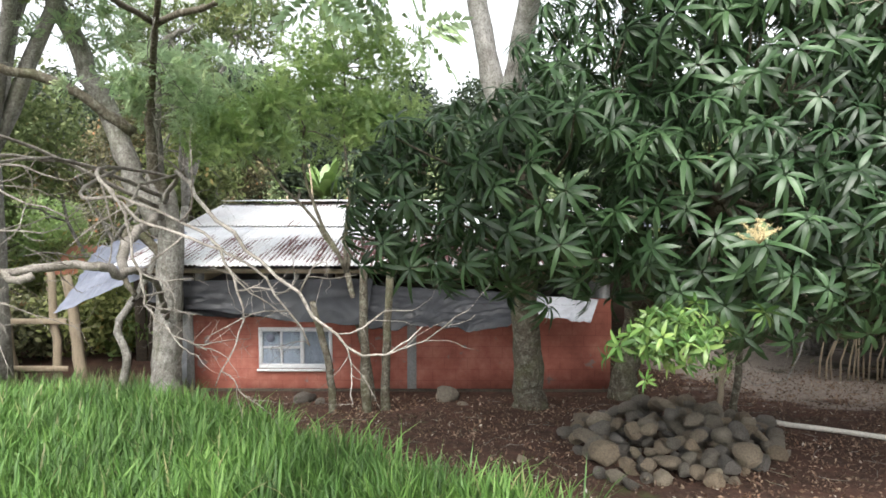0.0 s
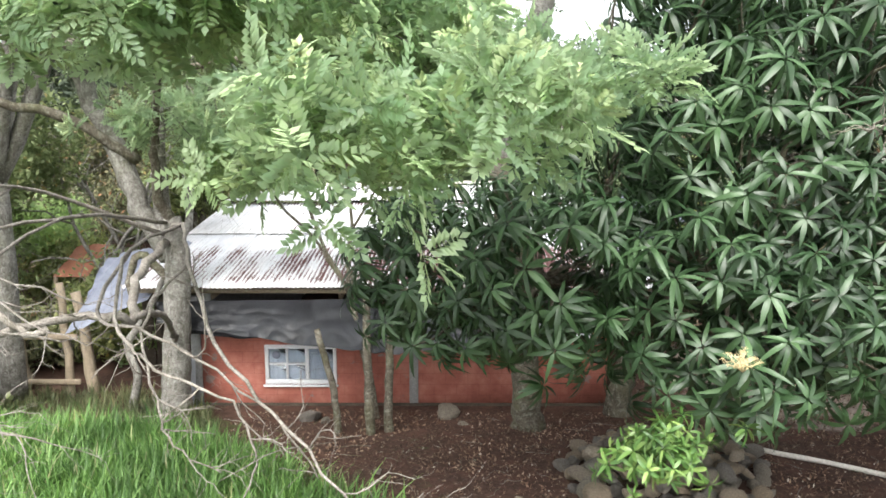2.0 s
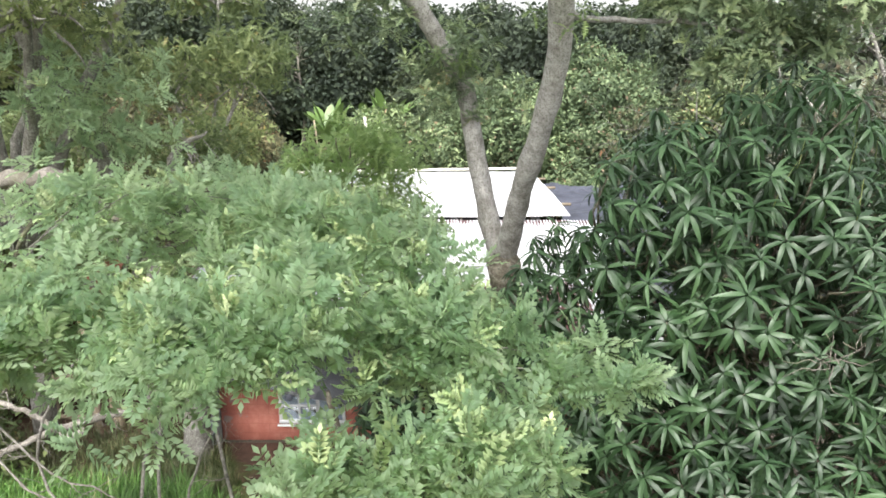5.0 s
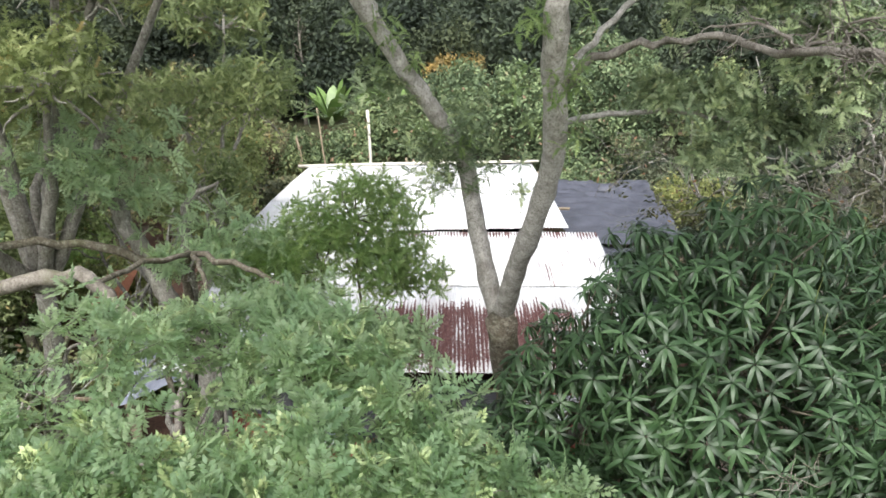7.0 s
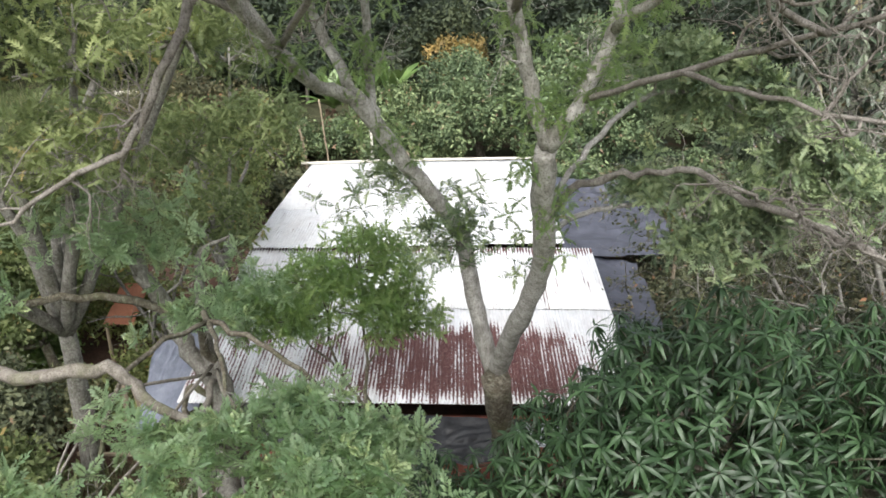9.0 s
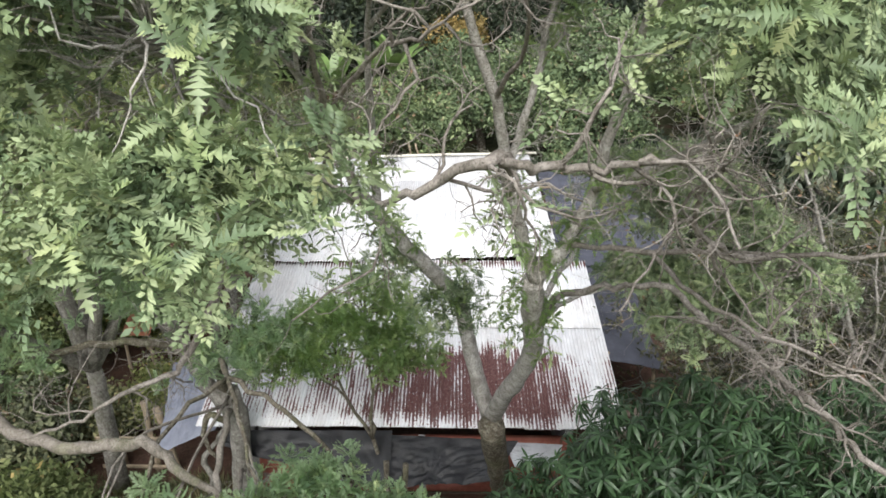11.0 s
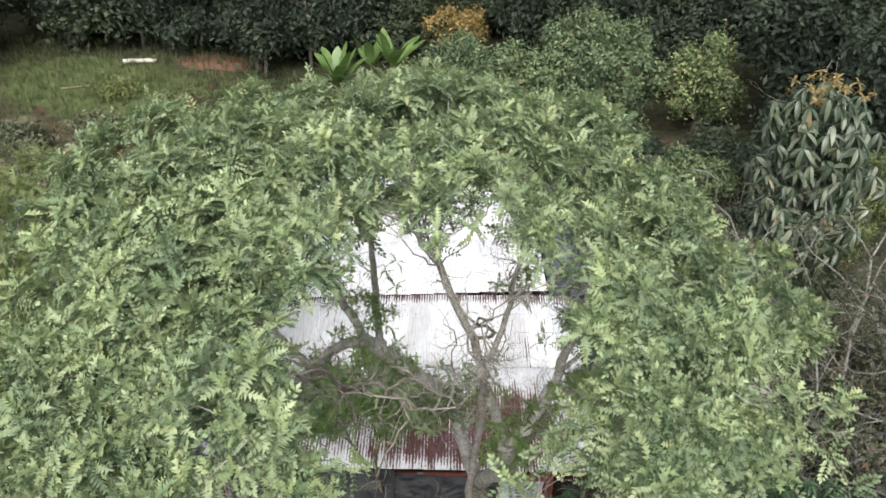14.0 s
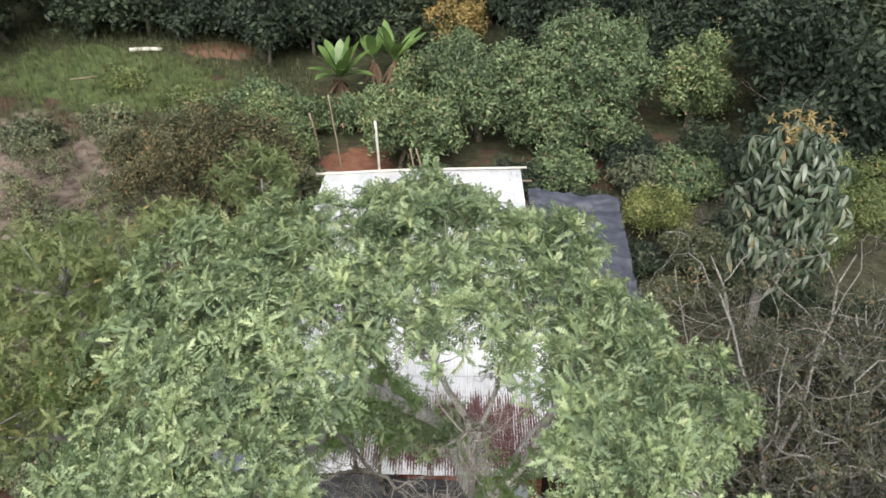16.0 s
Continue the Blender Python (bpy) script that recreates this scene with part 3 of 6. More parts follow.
def ground_material():
    m = Mat("dark_soil_with_turf", 0.95, specular=0.12)
    fine = m.noise(14, 6, 0.7)
    mid = m.noise(2.2, 5, 0.65)
    big = m.noise(0.5, 4, 0.6)
    c = m.ramp(fine, (0.25, (0.034, 0.022, 0.017)), (0.75, (0.115, 0.07, 0.054)))
    c = m.mix(m.ramp(mid, (0.45, (0, 0, 0)), (0.72, (0.7, 0.7, 0.7))), c, (0.125, 0.066, 0.05))
    pale = m.ramp(fine, (0.3, (0.18, 0.15, 0.128)), (0.7, (0.36, 0.31, 0.27)))
    c = m.mix(spot(m, (7.4, 14.2, 0), (6.2, 5.2, 50)), c, pale)
    turf = m.ramp(mid, (0.35, (0.045, 0.07, 0.025)), (0.65, (0.11, 0.135, 0.055)))
    dry = m.ramp(mid, (0.35, (0.09, 0.066, 0.054)), (0.65, (0.23, 0.185, 0.155)))
    red = m.ramp(mid, (0.3, (0.13, 0.06, 0.038)), (0.7, (0.25, 0.125, 0.082)))
    c = m.mix(spot(m, (0, 80, 0), (220, 100, 200)), c, m.ramp(mid, (0.35, (0.028, 0.034, 0.018)), (0.65, (0.07, 0.07, 0.04))))
    c = m.mix(spot(m, (16, 23, 0), (19, 24, 50)), c, m.ramp(mid, (0.35, (0.03, 0.034, 0.02)), (0.65, (0.085, 0.08, 0.055))))
    c = m.mix(spot(m, (-20, 28, 0), (14, 16, 50)), c, dry)
    c = m.mix(spot(m, (-20, 41, 0), (13, 7.5, 50)), c, turf)
    c = m.mix(spot(m, (-4.8, 33, 0), (4.0, 5.0, 50)), c, red)
    c = m.mix(spot(m, (-15, 46, 0), (4.5, 2.5, 50)), c, (0.2, 0.11, 0.08))
    c = m.mix(spot(m, (-5.6, 8.5, 0), (6.3, 7.0, 50)), c, m.ramp(mid, (0.35, (0.045, 0.07, 0.02)), (0.65, (0.09, 0.11, 0.04))))
    c = m.mix(spot(m, (0, -24, 0), (90, 50, 50)), c, turf)
    m.color(c).bump(m.mix(0.5, fine, mid), 0.9, 0.05)
    return m.m


def build_ground():
    gx, gy = graded(-14, 14, 0.25, 420), graded(4, 32, 0.25, 420)
    xx, yy = np.meshgrid(gx, gy)
    zz = height(xx, yy)
    near = np.exp(-((xx / 30) ** 2 + ((yy - 15) / 30) ** 2))
    rough = np.array([noise.fractal(Vector((a * 0.9, b * 0.9, 3.0)), 1.0, 2.0, 4) for a, b in zip(xx.ravel(), yy.ravel())]).reshape(xx.shape)
    flat = 1 - 0.9 * ((xx > -5.6) & (xx < 4.2) & (yy > 12.3) & (yy < 30))
    zz = zz + rough * 0.035 * near * flat
    n, k = zz.shape
    i, j = np.meshgrid(np.arange(n - 1), np.arange(k - 1), indexing="ij")
    a = (i * k + j).ravel()
    loops = np.stack([a, a + 1, a + k + 1, a + k], 1).ravel()
    sh = Shape().add(np.stack([xx, yy, zz], -1).reshape(-1, 3), loops, np.full(len(a), 4))
    return solo("ground", sh, ground_material(), "dark bare soil with turf on the slope behind", "ground", True, kind="structure")


build_ground()


# ---- house ----
SHEET_W, PITCH = 0.8, 0.08


def corrugated(length, width=SHEET_W, rise=0.011):
    """A corrugated sheet: x across the waves, y up the slope, from 0; with a little thickness."""
    per = 6
    n = int(round(width / PITCH)) * per + 1
    x = np.linspace(0, width, n)
    z = rise * np.cos(2 * np.pi * x / PITCH)
    top0, top1 = np.stack([x, 0 * x, z], 1), np.stack([x, 0 * x + length, z], 1)
    low0 = top0 - [0, 0, 0.003]
    v = np.concatenate([top0, top1, low0])
    i = np.arange(n - 1)
    q = np.concatenate([np.stack([i, i + 1, n + i + 1, n + i], 1), np.stack([2 * n + i, 2 * n + i + 1, i + 1, i], 1)])
    return Shape().add(v, q.ravel(), np.full(len(q), 4))


def roof_rows(house, rows, x0, x1, skew, rusty):
    """Rows of overlapping sheets: (y0, z0, y1, z1) each, upper rows lying on the lower ones."""
    for r, (y0, z0, y1, z1) in enumerate(rows):
        length = math.hypot(y1 - y0, z1 - z0)
        meshes = {}
        x = x0
        k = 0
        while x < x1 - 0.2:
            mat = rusty(r, x + 0.4)
            if mat.name not in meshes:
                me = corrugated(length).mesh("roof_sheet", True)
                me.materials.append(mat)
                meshes[mat.name] = me
            ob = part("roof_sheet", meshes[mat.name], mat, house)
            dy = rng.uniform(-0.06, 0.03) if r == 0 else rng.uniform(-0.02, 0.02)
            ob.matrix_basis = pose(x, y0 + dy + skew * (x - x0), z0 + 0.012 * r + 0.007 * (k % 2), math.degrees(math.atan2(z1 - z0, y1 - y0)), rng.uniform(-0.2, 0.2), rng.uniform(-0.25, 0.25))
            x += SHEET_W - 0.08
            k += 1


def build_house():
    house = thing("house", "low red-painted block house with corrugated zinc roof and plastic sheets", "house")
    y = 12.8
    # front wall with the window's opening
    wx0, wx1, wz0, wz1 = -3.17, -1.96, 0.46, 1.1
    xs, zs = (-4.32, wx0, wx1, 2.87), (-0.2, wz0, wz1, 1.62)
    v = [(px_, yy, pz_) for yy in (y, y + 0.15) for pz_ in zs for px_ in xs]
    f = []
    for r in range(3):
        for k in range(3):
            if (r, k) != (1, 1):
                a = r * 4 + k
                f += [(a, a + 1, a + 5, a + 4), (a + 20, a + 21, a + 17, a + 16)]
    for a, e in [(0, 1), (1, 2), (2, 3), (3, 7), (7, 11), (11, 15), (15, 14), (14, 13), (13, 12), (12, 8), (8, 4), (4, 0), (6, 5), (5, 9), (9, 10), (10, 6)]:
        f.append((e, a, a + 16, e + 16))
    part("wall", Shape().faces(v, f), RED, house, "red-painted block wall, patched and stained")
    for x0, y0, x1, y1, top in ((-4.32, y + 0.16, -4.17, 28.6, 2.2), (2.72, y + 0.16, 2.87, 28.6, 2.2), (-4.16, 28.4, 2.7, 28.55, 2.4)):
        part("side_wall", box(Shape(), x0, y0, -0.2, x1, y1, top), CONCRETE, house)
    part("pilaster", box(Shape(), -0.64, y - 0.03, -0.1, -0.48, y - 0.002, 1.75, 0.01), CONCRETE, house, "bare grey concrete pilaster")
    part("corner_post", box(Shape(), -4.5, y - 0.02, -0.1, -4.33, y + 0.15, 2.0, 0.015), CONCRETE, house, "grey concrete corner post")
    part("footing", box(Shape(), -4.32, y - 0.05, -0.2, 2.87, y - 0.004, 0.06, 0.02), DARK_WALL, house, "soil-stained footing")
    # window
    win = part("window", box(Shape(), wx0 + 0.002, y + 0.022, wz0 + 0.002, wx1 - 0.002, y + 0.03, wz1 - 0.002), CURTAIN, house, "pale curtain behind the panes")
    sh = Shape()
    mid = wx0 + 0.72
    for a in ((wx0 - 0.03, wz0 - 0.05, wx1 + 0.03, wz0 + 0.03), (wx0 - 0.03, wz1 - 0.04, wx1 + 0.03, wz1 + 0.03)):
        box(sh, a[0], y - 0.03, a[1], a[2], y + 0.05, a[3], 0.008)
    for xa, xb in ((wx0 - 0.03, wx0 + 0.04), (mid - 0.035, mid + 0.035), (wx1 - 0.03, wx1 + 0.03)):
        box(sh, xa, y - 0.028, wz0 + 0.031, xb, y + 0.048, wz1 - 0.041, 0.008)
    part("window_frame", sh, WHITE_PAINT, win, "white-painted wooden frame")
    sh = Shape()
    cx = (wx0 + 0.04 + mid - 0.035) / 2
    box(sh, cx - 0.022, y - 0.02, wz0 + 0.031, cx + 0.022, y + 0.02, wz1 - 0.041, 0.006)
    box(sh, wx0 + 0.04, y - 0.022, 0.76, mid - 0.035, y + 0.022, 0.8, 0.006)
    part("glazing_bar", sh, WHITE_PAINT, win)
    part("window_sill", box(Shape(), wx0 - 0.06, y - 0.08, wz0 - 0.09, wx1 + 0.06, y - 0.031, wz0 - 0.051, 0.01), WHITE_PAINT, win)
    glass = Mat("window_glass", 0.08, 0, 0.6)
    glass.b.inputs["Transmission Weight"].default_value = 1.0
    glass.b.inputs["IOR"].default_value = 1.2
    glass.color((0.93, 0.96, 1.0))
    for xa, xb in ((wx0 + 0.04, cx - 0.022), (cx + 0.022, mid - 0.035), (mid + 0.035, wx1 - 0.03)):
        for za, zb in ((wz0 + 0.031, 0.76), (0.8, wz1 - 0.041)) if xb < mid else ((wz0 + 0.031, wz1 - 0.041),):
            pane = part("pane", box(Shape(), xa, y + 0.005, za, xb, y + 0.011, zb), glass.m, win)
            pane.visible_shadow = False
    part("sticker", tube(Shape(), [(wx0 + 0.17, y + 0.003, 0.94), (wx0 + 0.17, y + 0.0045, 0.94)], [0.075, 0.075], 16), TARP_BLUE, win, "round blue-grey sticker on the glass")
    # roof timbers
    for yy, zz in ((12.75, 2.17), (15.5, 2.5), (18.4, 2.86), (22, 2.86), (25.5, 2.72), (28.3, 2.55)):
        part("purlin", box(Shape(), -5.4, yy, zz - 0.1, 3.7, yy + 0.06, zz - 0.02), WOOD, house)
    for x in (-4.2, -1.9, 0.4, 2.6):
        part("tie_beam", box(Shape(), x, 13.0, 1.9, x + 0.06, 28.4, 2.07), WOOD, house)

    def front(r, x):
        if r == 0:
            return ZINC_EAVE
        return ZINC_LAP

    def rear(r, x):
        return ZINC_OLD if r else ZINC

    roof_rows(house, [(12.45, 2.24, 16.05, 2.66), (15.85, 2.66, 18.9, 3.01)], -5.5, 3.85, 0.0, front)
    roof_rows(house, [(18.6, 3.1, 22.2, 3.0), (22.0, 3.0, 25.6, 2.82), (25.4, 2.82, 28.7, 2.62)], -5.5, 3.3, 0.06, rear)
    part("ridge_pole", tube(Shape(), bend([(-5.9, 28.3, 2.72), (-2, 28.75, 2.74), (3.5, 29.0, 2.8)]), [0.06, 0.05], 8), WOOD_PALE, house, "pale peeled pole along the roof edge")
    return house


build_house()


def cloth(corners, nu, nv, wave, fold_dir=0, amp=0.05, seed=0, thick=0.006, ragged=0.0, pinch=None):
    """A hanging plastic sheet over four corners, wrinkled: a real thickness, uneven hem."""
    c = np.asarray(corners, float)
    u, v = np.meshgrid(np.linspace(0, 1, nu), np.linspace(0, 1, nv), indexing="ij")
    p = (c[0] * ((1 - u) * (1 - v))[..., None] + c[1] * (u * (1 - v))[..., None] + c[2] * (u * v)[..., None] + c[3] * ((1 - u) * v)[..., None])
    nrm = np.cross(c[1] - c[0], c[3] - c[0])
    nrm = nrm / np.linalg.norm(nrm)
    size = (np.linalg.norm(c[1] - c[0]), np.linalg.norm(c[3] - c[0]))
    w = np.zeros_like(u)
    for i in range(nu):
        for j in range(nv):
            a, b = u[i, j] * size[0], v[i, j] * size[1]
            st = (a * wave, b * wave * 0.35) if fold_dir == 0 else (a * wave * 0.35, b * wave)
            slant = 0.5 * noise.noise(Vector((a * 0.6, b * 0.6, seed + 5)))
            n1 = noise.noise(Vector((st[0] + slant, st[1] + slant, seed)))
            n2 = noise.noise(Vector((st[0] * 2.7 - b, st[1] * 2.3 + a, seed + 9)))
            n3 = noise.noise(Vector((st[0] * 5.1 + 2 * slant, st[1] * 6.3 - slant * 3, seed + 3)))
            w[i, j] = 0.5 - 1.0 * abs(n1) - 0.7 * abs(n2) - 0.4 * abs(n3)
    if pinch:
        du, dv = (u - pinch[0]) * size[0], (v - pinch[1]) * size[1]
        th = np.arctan2(dv, du) + 0.15 * w
        w = w * 0.8 + 0.12 * np.abs(np.sin(th * 9.5)) * np.clip(np.hypot(du, dv) * 2.5, 0, 1)
    p = p + nrm * (w * amp * (0.4 + v))[..., None]
    if ragged:
        hem = np.array([noise.noise(Vector((t * size[0] * 2.1, seed, 0))) for t in np.linspace(0, 1, nu)])
        p[..., 2] += (hem * ragged)[:, None] * v
    k = nu * nv
    i, j = np.meshgrid(np.arange(nu - 1), np.arange(nv - 1), indexing="ij")
    a = (i * nv + j).ravel()
    top = np.stack([a, a + nv, a + nv + 1, a + 1], 1)
    sh = Shape().add(np.concatenate([p.reshape(-1, 3), p.reshape(-1, 3) - nrm * thick]), np.r_[top.ravel(), (top[:, ::-1] + k).ravel()], np.full(2 * len(a), 4))
    return sh


def build_sheets():
    for name, label, corners, mat, amp, seed, wave in (
        ("plastic_sheet", "torn black plastic sheet hung below the roof edge", [(-5.0, 12.62, 1.95), (-1.2, 12.62, 2.0), (-1.2, 11.4, 1.42), (-4.95, 12.44, 1.6)], TARP_BLACK, 0.3, 1.3, 1.6),
        ("plastic_sheet", "crumpled black plastic sheet hung below the roof edge", [(-1.35, 12.6, 1.9), (1.6, 12.6, 1.75), (1.0, 11.75, 1.36), (-1.3, 11.5, 1.42)], TARP_BLACK, 0.32, 4.1, 2.0),
        ("plastic_sheet", "silver-grey plastic sheet folded over the wall top", [(1.3, 12.6, 1.72), (2.6, 12.6, 1.66), (2.4, 12.15, 1.38), (1.5, 12.15, 1.4)], TARP_GREY, 0.24, 7.7, 2.2),
        ("plastic_sheet", "second dark plastic layer draped lower beside the window", [(-4.7, 12.65, 1.7), (-0.9, 12.65, 1.72), (-0.9, 11.9, 1.34), (-4.6, 12.5, 1.42)], TARP_BLACK, 0.22, 11.2, 1.7),
        ("plastic_sheet", "blue-grey plastic sheet stretched over the lean-to", [(-6.5, 12.4, 1.42), (-5.15, 12.6, 2.0), (-5.2, 15.2, 2.6), (-6.7, 14.6, 2.35)], TARP_BLUE, 0.3, 15.0, 1.7),
        ("plastic_sheet", "pale plastic sheet leaning on the wall's corner", [(-4.72, 12.6, 0.95), (-4.38, 12.62, 0.95), (-4.36, 12.5, 0.05), (-4.74, 12.48, 0.05)], TARP_GREY, 0.06, 19.0, 3.0),
    ):
        sh = cloth(corners, 110, 36, wave, 0 if "lean-to" in label else 1, amp * 0.42, seed, ragged=0.06 if "hung" in label or "draped" in label else 0.03, pinch=(0.4, 0.9) if "crumpled" in label else (0.75, 0.1) if "folded" in label else None)
        solo(name, sh, mat, label, "plastic sheet", False, group="plastic sheets on the house")
    solo("plastic_sheet", cloth([(-8.75, 34.8, 1.5), (-8.15, 34.9, 1.55), (-8.1, 34.3, 0.42), (-8.8, 34.2, 0.42)], 24, 30, 2.0, 0, 0.18, 41.0), TARP_GREY, "pale plastic sheet heaped on the soil behind the house", "plastic sheet", True)
    lean = thing("lean_to_roof", "slate-grey sheet roof of a lean-to beside the house", "roof")
    part("roof_sheet", cloth([(3.7, 15.2, 2.2), (5.4, 15.0, 2.0), (5.5, 20.0, 2.1), (3.6, 20.0, 2.4)], 30, 40, 1.0, 1, 0.2, 23.0), TARP_ROOF, lean, smooth=True)
    part("roof_sheet", cloth([(3.4, 19.6, 2.45), (6.95, 20.2, 2.3), (7.3, 27.2, 2.35), (3.5, 27.9, 2.3)], 40, 60, 0.8, 1, 0.34, 27.0), TARP_ROOF, lean, smooth=True)
    for x, y, z in ((4.05, 15.4, 2.25), (5.25, 15.3, 2.0), (5.35, 19.7, 2.1), (6.8, 20.5, 2.4), (7.15, 26.9, 2.35), (3.9, 27.5, 2.3)):
        part("post", tube(Shape(), bend([(x, y, -0.1), (x + 0.02, y, z / 2), (x, y, z)]), [0.06, 0.05], 7), WOOD, lean)


build_sheets()


def pole(name, pts, radii, mat, label, category="post", group="", sides=9, wobble=0.06):
    return solo(name, tube(Shape(), bend(pts, 5, 0.008), radii, sides, wobble), mat, label, category, True, group)


def build_posts():
    g = "living fence posts before the house"
    for x, y, top, r, lean, lab in ((-1.69, 11.2, 1.7, 0.055, -0.3, "grey weathered fence post leaning before the wall"), (-1.18, 11.2, 2.2, 0.07, -0.04, "mossy living fence post before the red wall"), (-0.91, 11.3, 2.1, 0.065, 0.09, "moss-covered knotty fence post before the red wall")):
        z = hz(x, y)
        pole("fence_post", [(x, y, z - 0.15), (x + lean * 0.2, y, z + top * 0.4), (x + lean, y, z + top)], [r * 1.2, r, r * 0.85], BARK_MOSS, lab, "post", g, 10, 0.1)
    fence = thing("wooden_fence", "weathered grey wooden fence of posts and rails", "fence")
    for x, y, z, r, dx in ((-7.95, 13.6, 2.3, 0.12, -0.25), (-7.0, 13.4, 2.1, 0.075, -0.05), (-6.55, 13.4, 1.95, 0.1, -0.22)):
        part("post", tube(Shape(), bend([(x, y, -0.1), (x + dx * 0.5, y, z / 2), (x + dx, y, z)], 4, 0.01), [r * 1.1, r * 0.9], 9, 0.08), WOOD, fence, smooth=True)
    for z, y in ((1.08, 13.25), (0.22, 13.25)):
        sh = box(Shape(), -8.3, y, z, -6.75, y + 0.05, z + 0.1, 0.01)
        part("rail", sh, WOOD, fence)
    # hut behind the fence: boards added under the lean-to, coloured as its dark shade
    hut = thing("board_shed", "board wall under the lean-to, coloured dark for its shade", "shed")
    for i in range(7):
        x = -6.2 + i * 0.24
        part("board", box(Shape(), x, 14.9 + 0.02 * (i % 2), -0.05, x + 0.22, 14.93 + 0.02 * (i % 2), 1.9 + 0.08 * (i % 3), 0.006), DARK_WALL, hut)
    pole("bent_post", [(-5.55, 12.55, -0.1), (-5.35, 12.5, 0.7), (-5.5, 12.5, 1.2), (-5.1, 12.45, 1.8), (-4.75, 12.4, 2.4)], [0.08, 0.05], BARK, "crooked grey forked post holding the lean-to", "post")
    shed = thing("orange_roof", "small orange-red sheet roof on poles", "roof")
    part("roof_sheet", cloth([(-9.2, 17.2, 1.45), (-8.4, 17.2, 1.45), (-8.4, 18.6, 2.0), (-9.2, 18.6, 2.0)], 20, 12, 2.0, 0, 0.05, 31.0), ORANGE_SHEET, shed, smooth=True)
    for x in (-9.15, -8.45):
        for y in (17.25, 18.55):
            z = hz(x, y)
            part("post", tube(Shape(), bend([(x, y, z - 0.1), (x, y, 1.0), (x, y, 1.45 if y < 18 else 1.96)]), [0.05, 0.045], 7), WOOD, shed)
    # pale poles behind the house
    for pts, r, lab in (
        ([(-3.2, 29.6, -0.1), (-3.2, 29.6, 2.5), (-3.28, 29.55, 4.7)], 0.065, "pale peeled pole standing behind the roof"),
        ([(-5.6, 33.5, 0.0), (-5.75, 33.5, 1.8), (-6.0, 33.6, 4.2)], 0.042, "thin pale pole leaning behind the house"),
        ([(-6.9, 34.5, 0.1), (-7.0, 34.5, 1.5), (-7.2, 34.5, 2.8)], 0.07, "short grey pole standing in red earth"),
        ([(-1.6, 31.5, 0.0), (-1.7, 31.5, 1.2), (-1.9, 31.5, 2.4)], 0.05, "thin dark pole leaning behind the roof"),
        ([(-1.2, 31.5, 0.0), (-1.35, 31.6, 1.2), (-1.6, 31.7, 2.3)], 0.05, "thin dark pole crossing another behind the roof"),
    ):
        pole("pole", pts, [r, r * 0.85], WOOD_PALE if "peeled" in lab else WOOD, lab, "pole", "poles behind the house")
    pole("fallen_pole", [(4.2, 10.6, hz(4.2, 10.6) + 0.04), (5.0, 9.95, hz(5, 9.95) + 0.05), (6.6, 8.6, hz(6.6, 8.6) + 0.05)], [0.038, 0.033], WOOD_PALE, "long pale pole lying on the soil", "pole")
    pole("felled_log", [(-20.2, 44.5, hz(-20.2, 44.5) + 0.1), (-19.2, 44.8, hz(-19.2, 44.8) + 0.12), (-18.3, 45.0, hz(-18.3, 45) + 0.12)], [0.14, 0.13], WOOD_PALE, "pale felled log lying on the slope", "log")
    pole("felled_log", [(-22.2, 40.2, hz(-22.2, 40.2) + 0.06), (-20.8, 40.9, hz(-20.8, 40.9) + 0.06)], [0.05, 0.045], WOOD, "thin pale log lying in the turf", "log")
    stakes = thing("stake_fence", "dense fence of thin dry stakes under the mango tree", "fence")
    for i in range(46):
        x, y = 6.9 + i * 0.11 + rng.normal() * 0.02, 13.6 + rng.normal() * 0.06 - i * 0.012
        z = hz(x, y)
        h = rng.uniform(0.7, 1.15)
        part("stake", tube(Shape(), [(x, y, z - 0.05), (x + rng.normal() * 0.03, y, z + h / 2), (x + rng.normal() * 0.08, y, z + h)], [0.02, 0.016], 5), WOOD, stakes)


build_posts()


# ---- stones ----
def stone_mesh(seed):
    bm = bmesh.new()
    bmesh.ops.create_icosphere(bm, subdivisions=2, radius=1.0)
    r = random.Random(seed)
    sx, sy, sz = r.uniform(0.85, 1.25), r.uniform(0.8, 1.05), r.uniform(0.62, 0.85)
    cuts = [(Vector((r.gauss(0, 1), r.gauss(0, 1), r.gauss(0, 1))).normalized(), r.uniform(0.5, 0.8)) for _ in range(8)]
    for v in bm.verts:
        for n, far in cuts:
            over = v.co.dot(n) - far
            if over > 0:
                v.co -= n * over
    for v in bm.verts:
        d = 1.12 + 0.2 * noise.noise(v.co * 0.9 + Vector((seed * 3.1, 0, 0))) + 0.08 * noise.noise(v.co * 2.4 + Vector((0, seed * 1.7, 0)))
        v.co = Vector((v.co.x * sx * d, v.co.y * sy * d, v.co.z * sz * d))
    me = bpy.data.meshes.new("stone")
    bm.to_mesh(me)
    bm.free()
    me.polygons.foreach_set("use_smooth", np.ones(len(me.polygons), bool))
    me.set_sharp_from_angle(angle=radians(38))
    me.materials.append(ROCK)
    return me


STONES = [stone_mesh(s) for s in range(9)]


